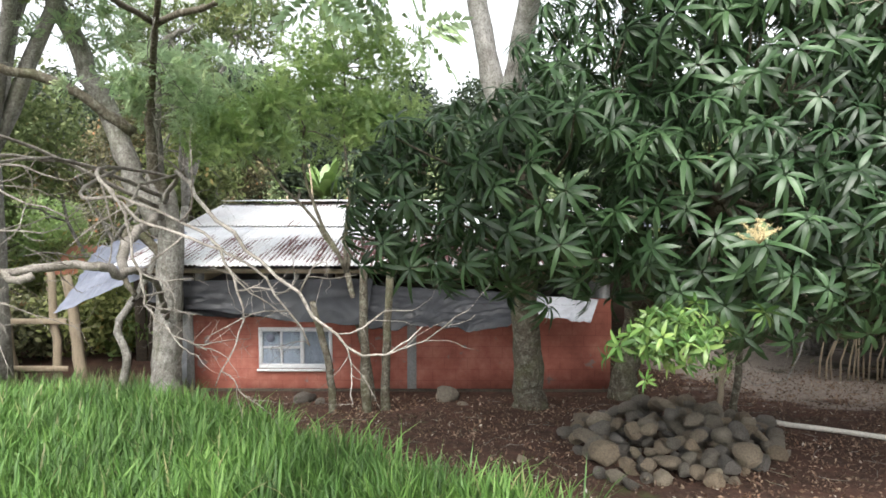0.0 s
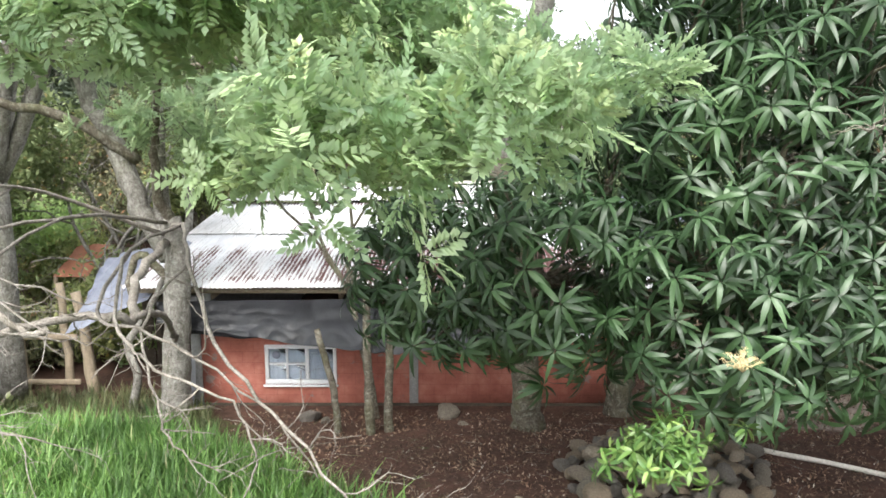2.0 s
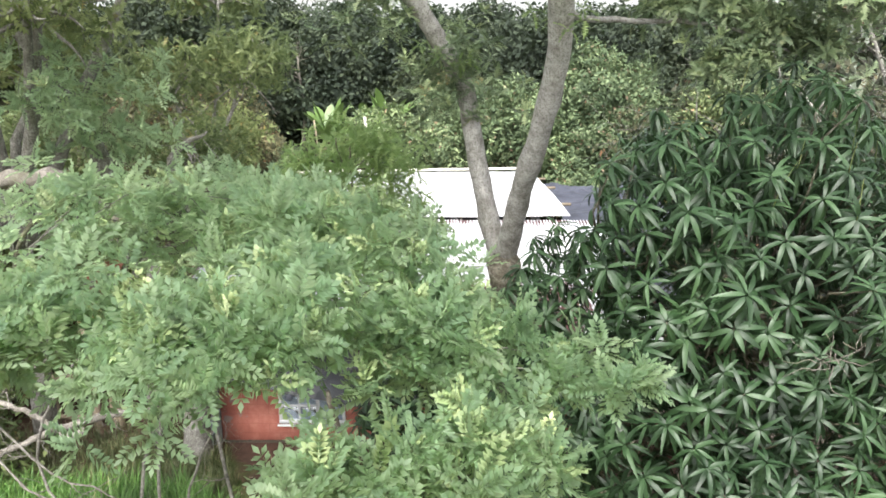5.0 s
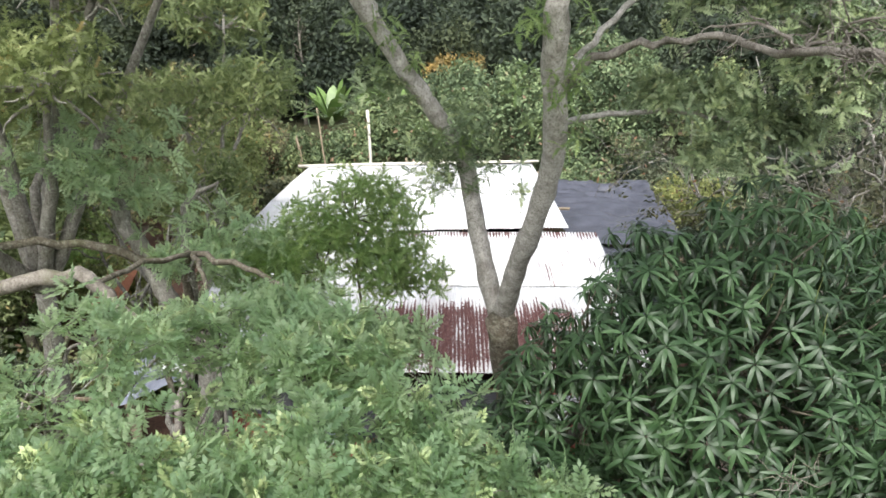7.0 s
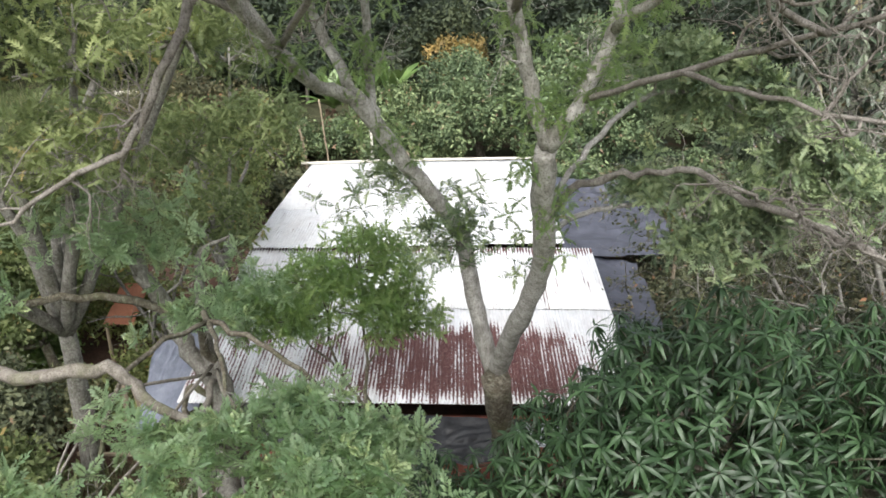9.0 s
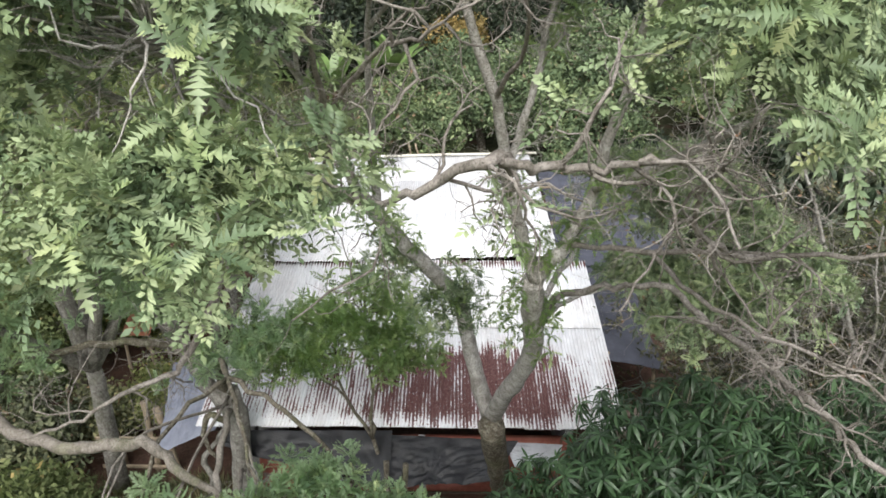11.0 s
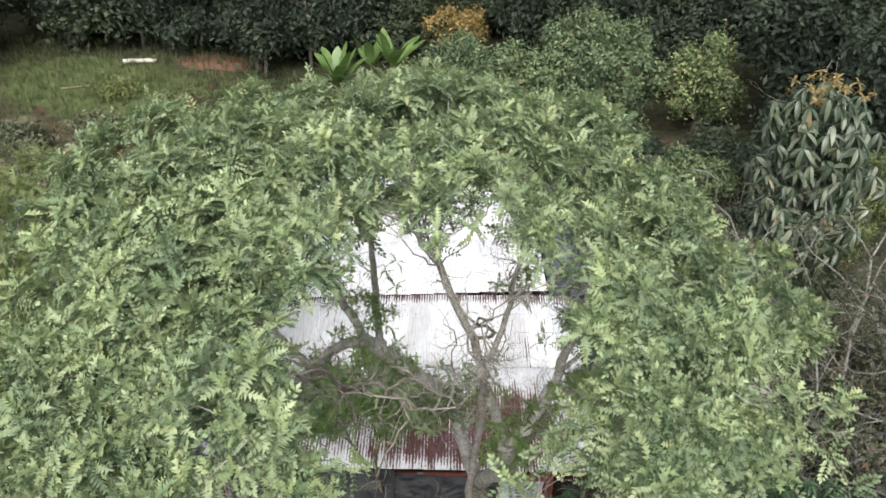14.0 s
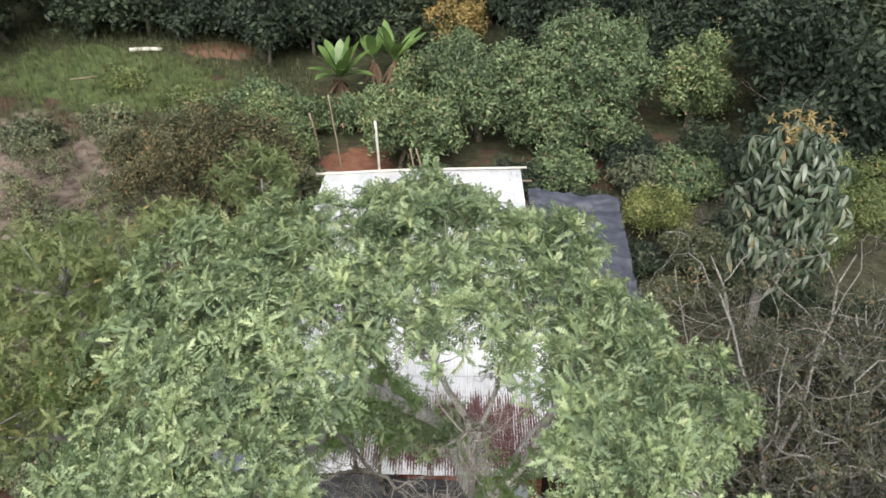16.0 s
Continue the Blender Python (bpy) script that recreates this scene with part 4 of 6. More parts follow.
def build_stones():
    pile = thing("stone_pile", "heap of rounded grey-brown field stones on bare soil", "stone pile")
    done = []
    tries = 0
    while len(done) < 230 and tries < 12000:
        tries += 1
        x, y = rng.uniform(1.4, 4.7), rng.uniform(7.3, 11.6)
        # the heap is a slanting oval
        u = ((x - 2.95) * 0.93 + (y - 9.4) * -0.36) / 1.25
        w = ((x - 2.95) * 0.36 + (y - 9.4) * 0.93) / 1.75
        q = u * u + w * w
        if q > 1 + 0.35 * noise.noise(Vector((x * 2, y * 2, 4))) and not (q < 1.35 and rng.random() < 0.03):
            continue
        layer = rng.uniform(0.12, 0.42) * max(0, 1 - q) if rng.random() < 0.6 else 0.0
        r = rng.choice([0.075, 0.095, 0.115, 0.135, 0.16], p=[0.2, 0.25, 0.25, 0.2, 0.1])
        z = hz(x, y) + r * 0.55 + layer
        if any((x - a) ** 2 + (y - b) ** 2 + (z - c) ** 2 < (0.78 * (r + d)) ** 2 for a, b, c, d in done):
            continue
        done.append((x, y, z, r))
        ob = part("stone", STONES[len(done) % 9], ROCK, pile)
        ob.matrix_basis = Matrix.LocRotScale((x, y, z), Euler(rng.uniform(-0.5, 0.5, 3) + np.array([0, 0, rng.uniform(0, 6)])), Vector((r * rng.uniform(0.9, 1.3), r, r * rng.uniform(0.85, 1.15))))
    for x, y, r, lab in ((-2.25, 11.9, 0.17, "pale rounded stone on the soil by the wall"), (-1.98, 11.75, 0.09, "small white stone on the soil by the wall"), (0.02, 12.1, 0.19, "dark rounded stone against the wall's foot"), (0.3, 11.6, 0.07, "small pale stone on bare soil"), (-0.9, 9.4, 0.06, "small pale stone on bare soil"), (0.9, 8.5, 0.06, "small pale stone on bare soil")):
        ob = solo("stone", STONES[int(abs(x) * 7) % 9], ROCK, lab, "stone", group="loose stones on the soil")
        ob.matrix_basis = Matrix.LocRotScale((x, y, hz(x, y) + r * 0.5), Euler((0.2, 0.1, x)), Vector((r, r, r)))


build_stones()


# ---- grass and litter ----
def build_grass():
    sh = Shape()
    kinds = []
    for k in range(5):
        t = Shape()
        for b in range(7):
            ln, w, out = rng.uniform(0.45, 0.85), rng.uniform(0.007, 0.013), rng.uniform(0.15, 0.75)
            a = rng.uniform(0, 6.28)
            d, n = np.array([math.cos(a), math.sin(a), 0]), np.array([-math.sin(a), math.cos(a), 0])
            s = np.array([0, 0.45, 0.8, 1.0])
            mid = d * (out * ln * s**2)[:, None] + np.array([0, 0, 1]) * (ln * (s - 0.25 * out * s**3))[:, None] + d * rng.uniform(0, 0.05)
            half = (np.array([0.7, 1, 0.7, 0.05]) * w)[:, None] * n
            t.faces(np.concatenate([mid + half, mid - half]), [(i, i + 4, i + 5, i + 1) for i in range(3)])
        kinds.append(t.arrays())

    def grow(n, inside, mat, name, label, lo, hi, x0, x1, y0, y1):
        x, y = rng.uniform(x0, x1, n), rng.uniform(y0, y1, n)
        keep = inside(x, y)
        x, y = x[keep], y[keep]
        s = Shape()
        leaves_at(s, kinds, np.stack([x, y, height(x, y) - 0.02], 1), np.tile([0, 0, 1.0], (len(x), 1)), (lo, hi), 0.14)
        return solo(name, s, mat, label, "grass", kind="stuff")

    wob = lambda y: 0.35 * np.sin(y * 2.3) + 0.2 * np.sin(y * 5.1 + 1)  # noqa: E731
    edge = lambda y: np.interp(y, [6.2, 6.6, 7.2, 8.1, 9.0, 10.0, 11.2, 13], [0.85, 0.45, -0.35, -1.45, -2.7, -3.8, -4.7, -5.2])  # noqa: E731
    grow(11000, lambda x, y: x < edge(y) + wob(y) * 0.6, GRASS, "tall_grass", "tall bright green grass growing in tufts", 0.7, 1.05, -9.5, 1.6, 6.0, 10.3)
    grow(5600, lambda x, y: (x < edge(y) + 0.9 + wob(y) * 0.6) & ((y < 12.4) | (x < -4.8)), GRASS_SHADE, "rough_grass", "shorter rough grass at the foot of the trees", 0.25, 0.55, -11, -1.2, 8.4, 13.2)
    grow(5200, lambda x, y: ((x + 20) / 13) ** 2 + ((y - 40) / 8) ** 2 < 1, GRASS_SHADE, "slope_turf", "short turf on the slope behind", 0.5, 0.9, -33, -8, 31, 48)
    # fallen leaves and crumbs on the soil
    s = Shape()
    flat = [clump(2, 0.03, 0.055, 0.026) for _ in range(8)]
    n = 17000
    x, y = rng.uniform(-3.5, 9.5, n), rng.uniform(7, 14.5, n)
    ok = (x > edge(y) - 0.5) & ~((y > 12.4) & (x < 3.2))
    x, y = x[ok], y[ok]
    leaves_at(s, flat, np.stack([x, y, height(x, y) + 0.025], 1), np.tile([0, 0, 1.0], (len(x), 1)), (0.35, 1.15), 0.6)
    solo("leaf_litter", s, LITTER, "dry brown fallen leaves strewn on soil", "fallen leaves", kind="stuff")
    s = Shape()
    for _ in range(110):
        x, y = rng.uniform(-2.5, 6.5), rng.uniform(7.6, 12.0)
        if x < float(edge(y)):
            continue
        a = rng.uniform(0, 6.28)
        q = crooked((x, y, hz(x, y) + 0.03), (math.cos(a), math.sin(a), 0), rng.uniform(0.12, 0.6), 6, 0.3)
        q[:, 2] = height(q[:, 0], q[:, 1]) + 0.025
        tube(s, q, [0.006, 0.003], 4)
    solo("dry_sticks", s, TWIG, "thin dry sticks and roots lying on soil", "sticks", kind="stuff")


build_grass()


# ---- trees ----
def lobe_points(lobes, per_area, lo=0.72, hi=1.04, front=None):
    """Places and outward directions in the skin of a crown made of lobes, thinned where lobes overlap."""
    pos, out = [], []
    for c, r in lobes:
        c, r = np.array(c, float), np.array(r, float)
        area = 4 * np.pi * ((r[0] * r[1]) ** 1.6 / 3 + (r[0] * r[2]) ** 1.6 / 3 + (r[1] * r[2]) ** 1.6 / 3) ** (1 / 1.6)
        n = int(area * per_area)
        d = rng.normal(size=(n, 3))
        d /= np.linalg.norm(d, axis=1, keepdims=True)
        bumps = np.array([noise.noise(Vector(v * 2.3) + Vector((c[0], c[1], 5))) for v in d])
        f = rng.uniform(lo, hi, n) + 0.24 * bumps
        pos.append(c + d * r * f[:, None])
        nd = d / r
        out.append(nd / np.linalg.norm(nd, axis=1, keepdims=True))
    pos, out = np.concatenate(pos), np.concatenate(out)
    keep = np.ones(len(pos), bool)
    for c, r in lobes:
        q = (((pos - np.array(c)) / np.array(r)) ** 2).sum(1)
        keep &= q > (lo * 0.85) ** 2
    if front is not None:
        keep &= front(pos)
    return pos[keep], out[keep]


def spaced(pos, out, gap):
    """Thins places out until none lies nearer to another than the gap."""
    cells, keep = {}, []
    for i, p in enumerate(pos):
        k = tuple((p / gap).astype(int))
        near = [j for a in (-1, 0, 1) for e in (-1, 0, 1) for o in (-1, 0, 1) for j in cells.get((k[0] + a, k[1] + e, k[2] + o), ())]
        if all(((pos[j] - p) ** 2).sum() > gap * gap for j in near):
            cells.setdefault(k, []).append(i)
            keep.append(i)
    return pos[keep], out[keep]


def lumpy(lobes, count=9):
    """Breaks smooth lobes up into a core and many lesser lumps, so that a crown has hollows."""
    out = []
    for c, r in lobes:
        c, r = np.array(c, float), np.array(r, float)
        out.append((c, r * 0.72))
        for i in range(count):
            u = 1 - 1.55 * (i + 0.5) / count + rng.normal() * 0.08
            a = i * 2.4 + rng.normal() * 0.3
            s = math.sqrt(max(0.05, 1 - min(1, u * u)))
            way = np.array([s * math.cos(a), s * math.sin(a), u])
            out.append((c + way * r * rng.uniform(0.6, 0.82), r * rng.uniform(0.3, 0.48)))
    return out


def build_mango():
    tree = thing("mango_tree", "large dense mango tree with glossy dark leaves", "tree")
    lobes = [((3.3, 7.3, 4.6), (1.75, 1.75, 2.35)), ((0.8, 7.3, 3.55), (0.95, 1.2, 1.05)), ((2.4, 6.5, 3.45), (1.25, 1.3, 1.1)), ((5.7, 7.4, 4.2), (2.3, 2.1, 2.45)), ((1.55, 7.6, 4.45), (0.95, 1.0, 1.05)), ((1.05, 6.45, 3.75), (0.75, 0.85, 0.85)), ((2.1, 6.6, 5.3), (0.75, 0.95, 1.35)), ((4.2, 6.6, 3.4), (1.5, 1.3, 1.2)), ((7.6, 8.0, 3.6), (1.6, 1.8, 1.9)), ((-0.3, 7.7, 3.5), (0.7, 1.0, 0.9))]
    kinds = [rosette(17, 0.2, 0.041, -46, 40, 0.8) for _ in range(9)]
    pos, out = lobe_points(lobes, 60, 0.8, 1.08, lambda p: rng.random(len(p)) < np.where(p[:, 1] > 9.0, 0.4, 1.0))
    sel = pos[:, 2] > np.where(pos[:, 0] < 2.2, 2.7, 2.5) + 0.1 * rng.normal(size=len(pos))
    pos, out = spaced(pos[sel], out[sel], 0.27)
    axis = out * 0.75 + np.array([0, -0.08, 0.6])
    sh = Shape()
    leaves_at(sh, kinds, pos, axis, (0.8, 1.15), 0.14)
    inner, way = lobe_points(lobes, 3, 0.6, 0.78, lambda p: p[:, 2] > np.where(p[:, 0] < 2.2, 2.8, 2.4))
    leaves_at(sh, kinds, inner, way * 0.55 + np.array([0, 0, 0.6]), (0.8, 1.1), 0.3)
    part("crown", sh, MANGO, tree, "crown of long glossy leaves in whorls")
    # shoots under the whorls
    tw = Shape()
    ends = rng.choice(len(pos), min(450, len(pos)), replace=False)
    hubs = np.array([(3.4, 7.6, 4.5), (1.0, 7.6, 3.4), (2.6, 7.0, 3.5), (5.7, 7.8, 4.0), (1.7, 7.8, 4.2)])
    for i in ends:
        h = hubs[np.argmin(((hubs - pos[i]) ** 2).sum(1))]
        a = pos[i] + (h - pos[i]) * rng.uniform(0.25, 0.55)
        tube(tw, [a, (a + pos[i]) / 2 + rng.normal(size=3) * 0.06 - np.array([0, 0, 0.05]), pos[i]], [0.018, 0.006], 4)
    for h in hubs:
        tube(tw, bend([(3.05, 11.6, 1.8), ((3.05 + h[0]) / 2, (11.2 + h[1]) / 2, (2.6 + h[2]) / 2), h], 5, 0.03), [0.16, 0.07], 7)
        for _ in range(7):
            q = crooked(h, rng.normal(size=3) + np.array([0, -0.3, 0.1]), rng.uniform(0.4, 0.8), 6, 0.3)
            tube(tw, q, [0.04, 0.012], 5)
    part("limb", tw, BARK_MOSS, tree)
    part("trunk", tube(Shape(), bend([(3.0, 12.35, -0.15), (3.0, 12.3, 0.5), (3.08, 12.1, 1.2), (3.05, 11.6, 1.85), (3.2, 10.0, 2.7), (3.5, 8.4, 3.9)], 4, 0.015), [0.3, 0.2, 0.19, 0.17, 0.14, 0.09], 12, 0.06), BARK_MOSS, tree, "mossy grey trunk", True)
    # young bright shoots low on the crown and a flower head
    sh = Shape()
    young = [rosette(11, 0.125, 0.033, -45, 60, 0.5) for _ in range(4)]
    c = np.array([1.56, 5.1, 2.66])
    p = c + rng.normal(size=(76, 3)) * np.array([0.21, 0.17, 0.085])
    leaves_at(sh, young, p, (p - c) + np.array([0, 0, 0.3]), (0.65, 1.0), 0.25)
    part("young_leaves", sh, MANGO_YOUNG, tree, "bright green young leaves")
    sh = Shape()
    bud = clump(26, 0.05, 0.02, 0.012)
    for c in ((2.05, 4.9, 3.3),):
        for _ in range(12):
            q = crooked(c, (rng.normal() * 0.5, rng.normal() * 0.5, 1), 0.17, 5, 0.25)
            tube(sh, q, [0.005, 0.002], 4)
            sh.scatter(bud, frames(q[2:], np.tile([0, 0, 1.0], (4, 1)), scale=0.5))
    part("flower", sh, FLOWER, tree, "buff flower panicle")
    # bleached flower stalks over the crown
    sh = Shape()
    top = np.where((pos[:, 2] > 6.0) & (pos[:, 1] < 8.5))[0]
    for i in rng.choice(top, 16, replace=False):
        tube(sh, crooked(pos[i], (rng.normal() * 0.2, -0.1, 1), rng.uniform(0.25, 0.45), 5, 0.06), [0.006, 0.003], 4)
    tagged(part("flower_stalk", sh, OLIVE_LEAF, tree), kind="stuff")
    sh = Shape()
    c = np.array([3.1, 5.35, 4.95])
    for _ in range(12):
        q = crooked(c + rng.normal(size=3) * 0.05, (rng.normal(), -0.4 + rng.normal() * 0.5, -0.1 + rng.normal()), 0.4, 7, 0.45)
        tube(sh, q, [0.006, 0.002], 4)
    part("dead_twig", sh, TWIG, tree, "tangle of dead grey twigs")
    return tree


build_mango()


def build_sapling():
    tree = thing("sapling", "thin bare-stemmed sapling beside the stone heap", "sapling", (3.95, 10.6, 0))
    z = hz(3.95, 10.6)
    stem = bend([(0, 0, z - 0.1), (0.02, 0, z + 0.6), (0.1, -0.05, z + 1.3)], 4, 0.01)
    part("stem", tube(Shape(), stem, [0.05, 0.035], 7), WOOD, tree)
    part("stem", tube(Shape(), bend([(0.42, 0.5, z - 0.1), (0.45, 0.5, z + 0.6), (0.4, 0.4, z + 1.5)], 4, 0.01), [0.06, 0.05], 7), BARK_MOSS, tree)
    sh = Shape()
    dead_twigs(sh, stem[4:], 0.014, 2, 0.7, 4, 7, 0.25, 0.0, 1.2)
    part("twig", sh, TWIG, tree)
    sh = Shape()
    p = stem[-5:].repeat(2, 0) + rng.normal(size=(10, 3)) * 0.12
    leaves_at(sh, [rosette(8, 0.13, 0.036, -60, 30, 0.6) for _ in range(3)], p, np.tile([0, -0.2, 1.0], (len(p), 1)), (0.7, 1.1), 0.3)
    part("leaves", sh, MANGO_YOUNG, tree)


build_sapling()


def build_shade_tree():
    """The tall umbrella tree whose two stems stand before the roof."""
    tree = thing("shade_tree", "tall forked umbrella tree with feathery light green crown", "tree")
    tr = Shape()
    tube(tr, bend([(1.35, 11.6, -0.2), (1.33, 11.5, 0.4), (1.2, 11.1, 1.6), (0.98, 10.4, 3.1), (0.8, 9.8, 4.5)], 5, 0.01), [0.36, 0.235, 0.21, 0.21, 0.23], 14, 0.05)
    part("trunk", tr, BARK_MOSS, tree, "grey mossy lichen-spotted trunk", True)
    left = bend([(0.8, 10.25, 4.25), (0.48, 10.05, 5.6), (0.24, 9.9, 6.85), (-0.1, 9.65, 7.5), (-0.55, 9.3, 8.2), (-1.15, 8.8, 9.2)], 5, 0.01)
    right = bend([(0.8, 10.25, 4.25), (0.95, 9.4, 5.4), (1.12, 8.6, 6.45), (1.2, 7.9, 7.4), (1.08, 7.2, 8.3), (1.01, 6.7, 9.1)], 5, 0.01)
    part("stem", tube(Shape(), left, [0.155, 0.135, 0.125, 0.118, 0.112, 0.108], 11, 0.05), BARK_PALE, tree, "pale grey lichen-spotted fork", True)
    part("stem", tube(Shape(), right, [0.16, 0.145, 0.135, 0.132, 0.125, 0.115], 11, 0.06), BARK_PALE, tree, "pale grey lichen-spotted fork", True)
    limbs = [
        ([left[-1], (-1.5, 8.4, 9.38), (-1.65, 7.2, 9.95), (-1.8, 6.1, 10.55), (-2.3, 5.1, 11.4), (-2.9, 4.3, 12.3)], 0.095),
        ([left[-1], (-1.5, 8.9, 9.95), (-1.85, 8.9, 10.8), (-2.3, 8.3, 11.7), (-2.7, 7.6, 12.5)], 0.075),
        ([left[-3], (-0.95, 9.1, 9.2), (-0.98, 9.1, 10.2), (-0.93, 8.8, 11.4), (-0.8, 8.1, 12.6)], 0.075),
        ([right[-1], (0.82, 6.65, 9.7), (0.65, 6.5, 10.4), (0.5, 6.3, 11.2), (0.1, 6.0, 12.4), (-0.1, 5.6, 13.1)], 0.085),
        ([right[-1], (1.3, 6.6, 9.55), (1.55, 6.6, 10.2), (1.7, 6.5, 11.0), (1.85, 6.3, 12.0), (2.2, 5.9, 12.7)], 0.09),
        ([(0.65, 6.5, 10.4), (0.9, 6.6, 11.3), (1.1, 6.9, 12.2), (1.3, 7.1, 12.9)], 0.045),
        ([(1.55, 6.6, 10.2), (2.1, 5.6, 10.9), (2.6, 4.8, 11.7), (3.0, 4.2, 12.3)], 0.05),
        ([(1.7, 6.5, 11.0), (2.2, 7.1, 11.7), (2.7, 7.3, 12.4)], 0.04),
        ([(-1.65, 7.2, 9.95), (-2.2, 7.0, 10.9), (-2.9, 6.4, 11.9), (-3.4, 5.8, 12.8)], 0.045),
        ([(-1.8, 6.1, 10.55), (-1.7, 5.0, 11.3), (-1.5, 4.1, 12.0), (-1.4, 3.2, 12.4)], 0.045),
        ([(-0.93, 8.8, 11.4), (-0.3, 8.0, 12.2), (0.1, 7.3, 13.0)], 0.035),
        ([(-1.85, 8.9, 10.8), (-1.7, 8.0, 11.8), (-1.5, 7.2, 12.8)], 0.035),
    ]
    tips = []
    for pts, r in limbs:
        q = bend(pts, 5, 0.014)
        tips.append(q)
        part("limb", tube(Shape(), q, [r, r * 0.68, r * 0.28], 8, 0.05), BARK_PALE, tree, smooth=True)
    # lower bare limb on the right, dead and crooked
    dl = bend([(1.14, 7.5, 8.0), (1.4, 7.5, 8.4), (1.95, 7.4, 8.6), (2.63, 7.3, 8.68), (3.0, 6.6, 8.6), (3.3, 5.8, 8.65), (3.55, 5.1, 8.6), (3.9, 4.6, 8.35), (4.3, 4.3, 8.3)], 5, 0.02)
    sh = Shape()
    tube(sh, dl, [0.05, 0.04, 0.036, 0.026], 8, 0.06)
    dead_twigs(sh, dl[16:], 0.026, 3, 0.8, 5, 8, 0.34, 0.02, 1.0)
    part("dead_limb", sh, DEAD_BARK, tree, "bare bleached crooked limb")
    for pts, r in (
        ([(0.65, 6.5, 10.4), (0.6, 5.4, 10.9), (0.45, 4.1, 11.4), (0.33, 2.75, 11.9), (0.0, 2.8, 11.75), (-0.25, 2.9, 11.6), (-0.6, 2.9, 11.75)], 0.058),
        ([(0.33, 2.75, 11.9), (0.55, 2.9, 11.82), (0.8, 2.95, 11.77), (1.06, 2.8, 11.9), (1.25, 2.85, 11.85), (1.44, 2.9, 11.8)], 0.036),
        ([(2.6, 4.7, 10.4), (2.15, 4.4, 10.6), (1.75, 4.0, 10.95), (1.5, 3.3, 11.5), (1.44, 2.9, 11.8)], 0.036),
        ([(1.3, 6.6, 9.55), (1.9, 5.6, 10.0), (2.6, 4.7, 10.4), (3.3, 4.1, 10.7), (3.9, 3.8, 10.7)], 0.04),
        ([(1.9, 5.6, 10.0), (2.2, 4.6, 10.0), (2.9, 3.9, 9.9), (3.4, 3.7, 9.6)], 0.03),
        ([(0.5, 6.3, 11.2), (0.7, 5.4, 12.0), (0.5, 4.8, 12.6), (0.6, 4.3, 13.0)], 0.03),
        ([(-1.65, 7.2, 9.95), (-1.1, 6.2, 10.6), (-0.9, 5.2, 11.4), (-0.9, 4.4, 12.35), (-1.3, 4.0, 12.5)], 0.045),
        ([(-0.9, 5.2, 11.4), (-0.4, 4.6, 12.0), (-0.1, 4.1, 12.2), (0.3, 3.8, 12.5)], 0.03),
        ([(-1.9, 5.9, 10.7), (-1.5, 4.7, 10.8), (-1.57, 4.1, 10.41), (-1.81, 4.0, 9.96), (-1.96, 4.0, 9.74), (-2.33, 4.0, 9.58), (-2.74, 4.0, 9.31), (-3.4, 4.1, 9.0)], 0.045),
        ([(-1.85, 6.5, 10.38), (-2.6, 6.2, 10.75), (-3.4, 6.0, 11.0), (-4.2, 5.8, 11.1)], 0.045),
    ):
        q = bend(pts, 5, 0.014)
        sh = Shape()
        tube(sh, q, [r * 0.8, r * 0.55, r * 0.22], 7, 0.05)
        dead_twigs(sh, q[6:], 0.017, 3, 0.8, 5, 7, 0.36, 0.0, 1.2)
        part("dead_limb", sh, DEAD_BARK, tree, "bare bleached crooked limb")
    sh = Shape()
    for q in tips:
        dead_twigs(sh, q[4:], 0.014, 3, 0.75, 4, 8, 0.4, 0.0, 1.3)
    tagged(part("twig", sh, BARK_PALE, tree, "bare crooked pale grey twigs"), kind="stuff")
    # leafy sprigs sprouting along the stems and limbs
    on = np.concatenate([left[10:], right[14:]] + [q[2:12] for q in tips])
    on = on[rng.choice(len(on), 46, replace=False)].repeat(7, 0)
    on = on + rng.normal(size=on.shape) * np.array([0.17, 0.17, 0.11])
    sh = Shape()
    leaves_at(sh, [tuft(6, 0.15, 7, 0.036, -25, 55, 0.5) for _ in range(5)], on, rng.normal(size=on.shape) * 0.4 + np.array([0, 0, 1.0]), (0.7, 1.2), 0.25)
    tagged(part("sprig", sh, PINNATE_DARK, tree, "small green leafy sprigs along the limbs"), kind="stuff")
    # crown: a shallow dome of feathery sprays, thin in the middle
    n = 1700
    a, rho = rng.uniform(0, 2 * np.pi, n), np.sqrt(rng.uniform(0, 1, n))
    rr = rho * (1 + 0.1 * np.sin(a * 5 + 1) + 0.08 * np.sin(a * 9))
    x, y = -0.2 + 3.6 * rr * np.cos(a), 5.3 + np.where(np.sin(a) > 0, 3.7, 2.9) * rr * np.sin(a)
    lump = np.array([noise.noise(Vector((u * 1.1, v * 1.1, 9))) for u, v in zip(x, y)])
    z = 13.8 - np.where(x > 0, 0.1, 0.025) * x**2 - 0.055 * (y - 6.6) ** 2 + 0.3 * lump - 0.5 * rng.random(n) ** 1.5
    keep = (((x - 0.15) / 1.15) ** 2 + ((y - 3.7) / 1.6) ** 2 > 1) | (rng.random(n) < 0.02)
    keep &= (abs(x - 0.1) > 1.5) | (rng.random(n) < np.where(y > 6.4, 0.85, 0.2))
    keep &= (lump > -0.28) | (rng.random(n) < 0.25)
    keep &= y > 2.5
    pads = np.stack([x, y, z], 1)[keep]
    lean = np.stack([(x + 0.2) * 0.2, (y - 5.6) * 0.2, np.ones(n)], 1)[keep]
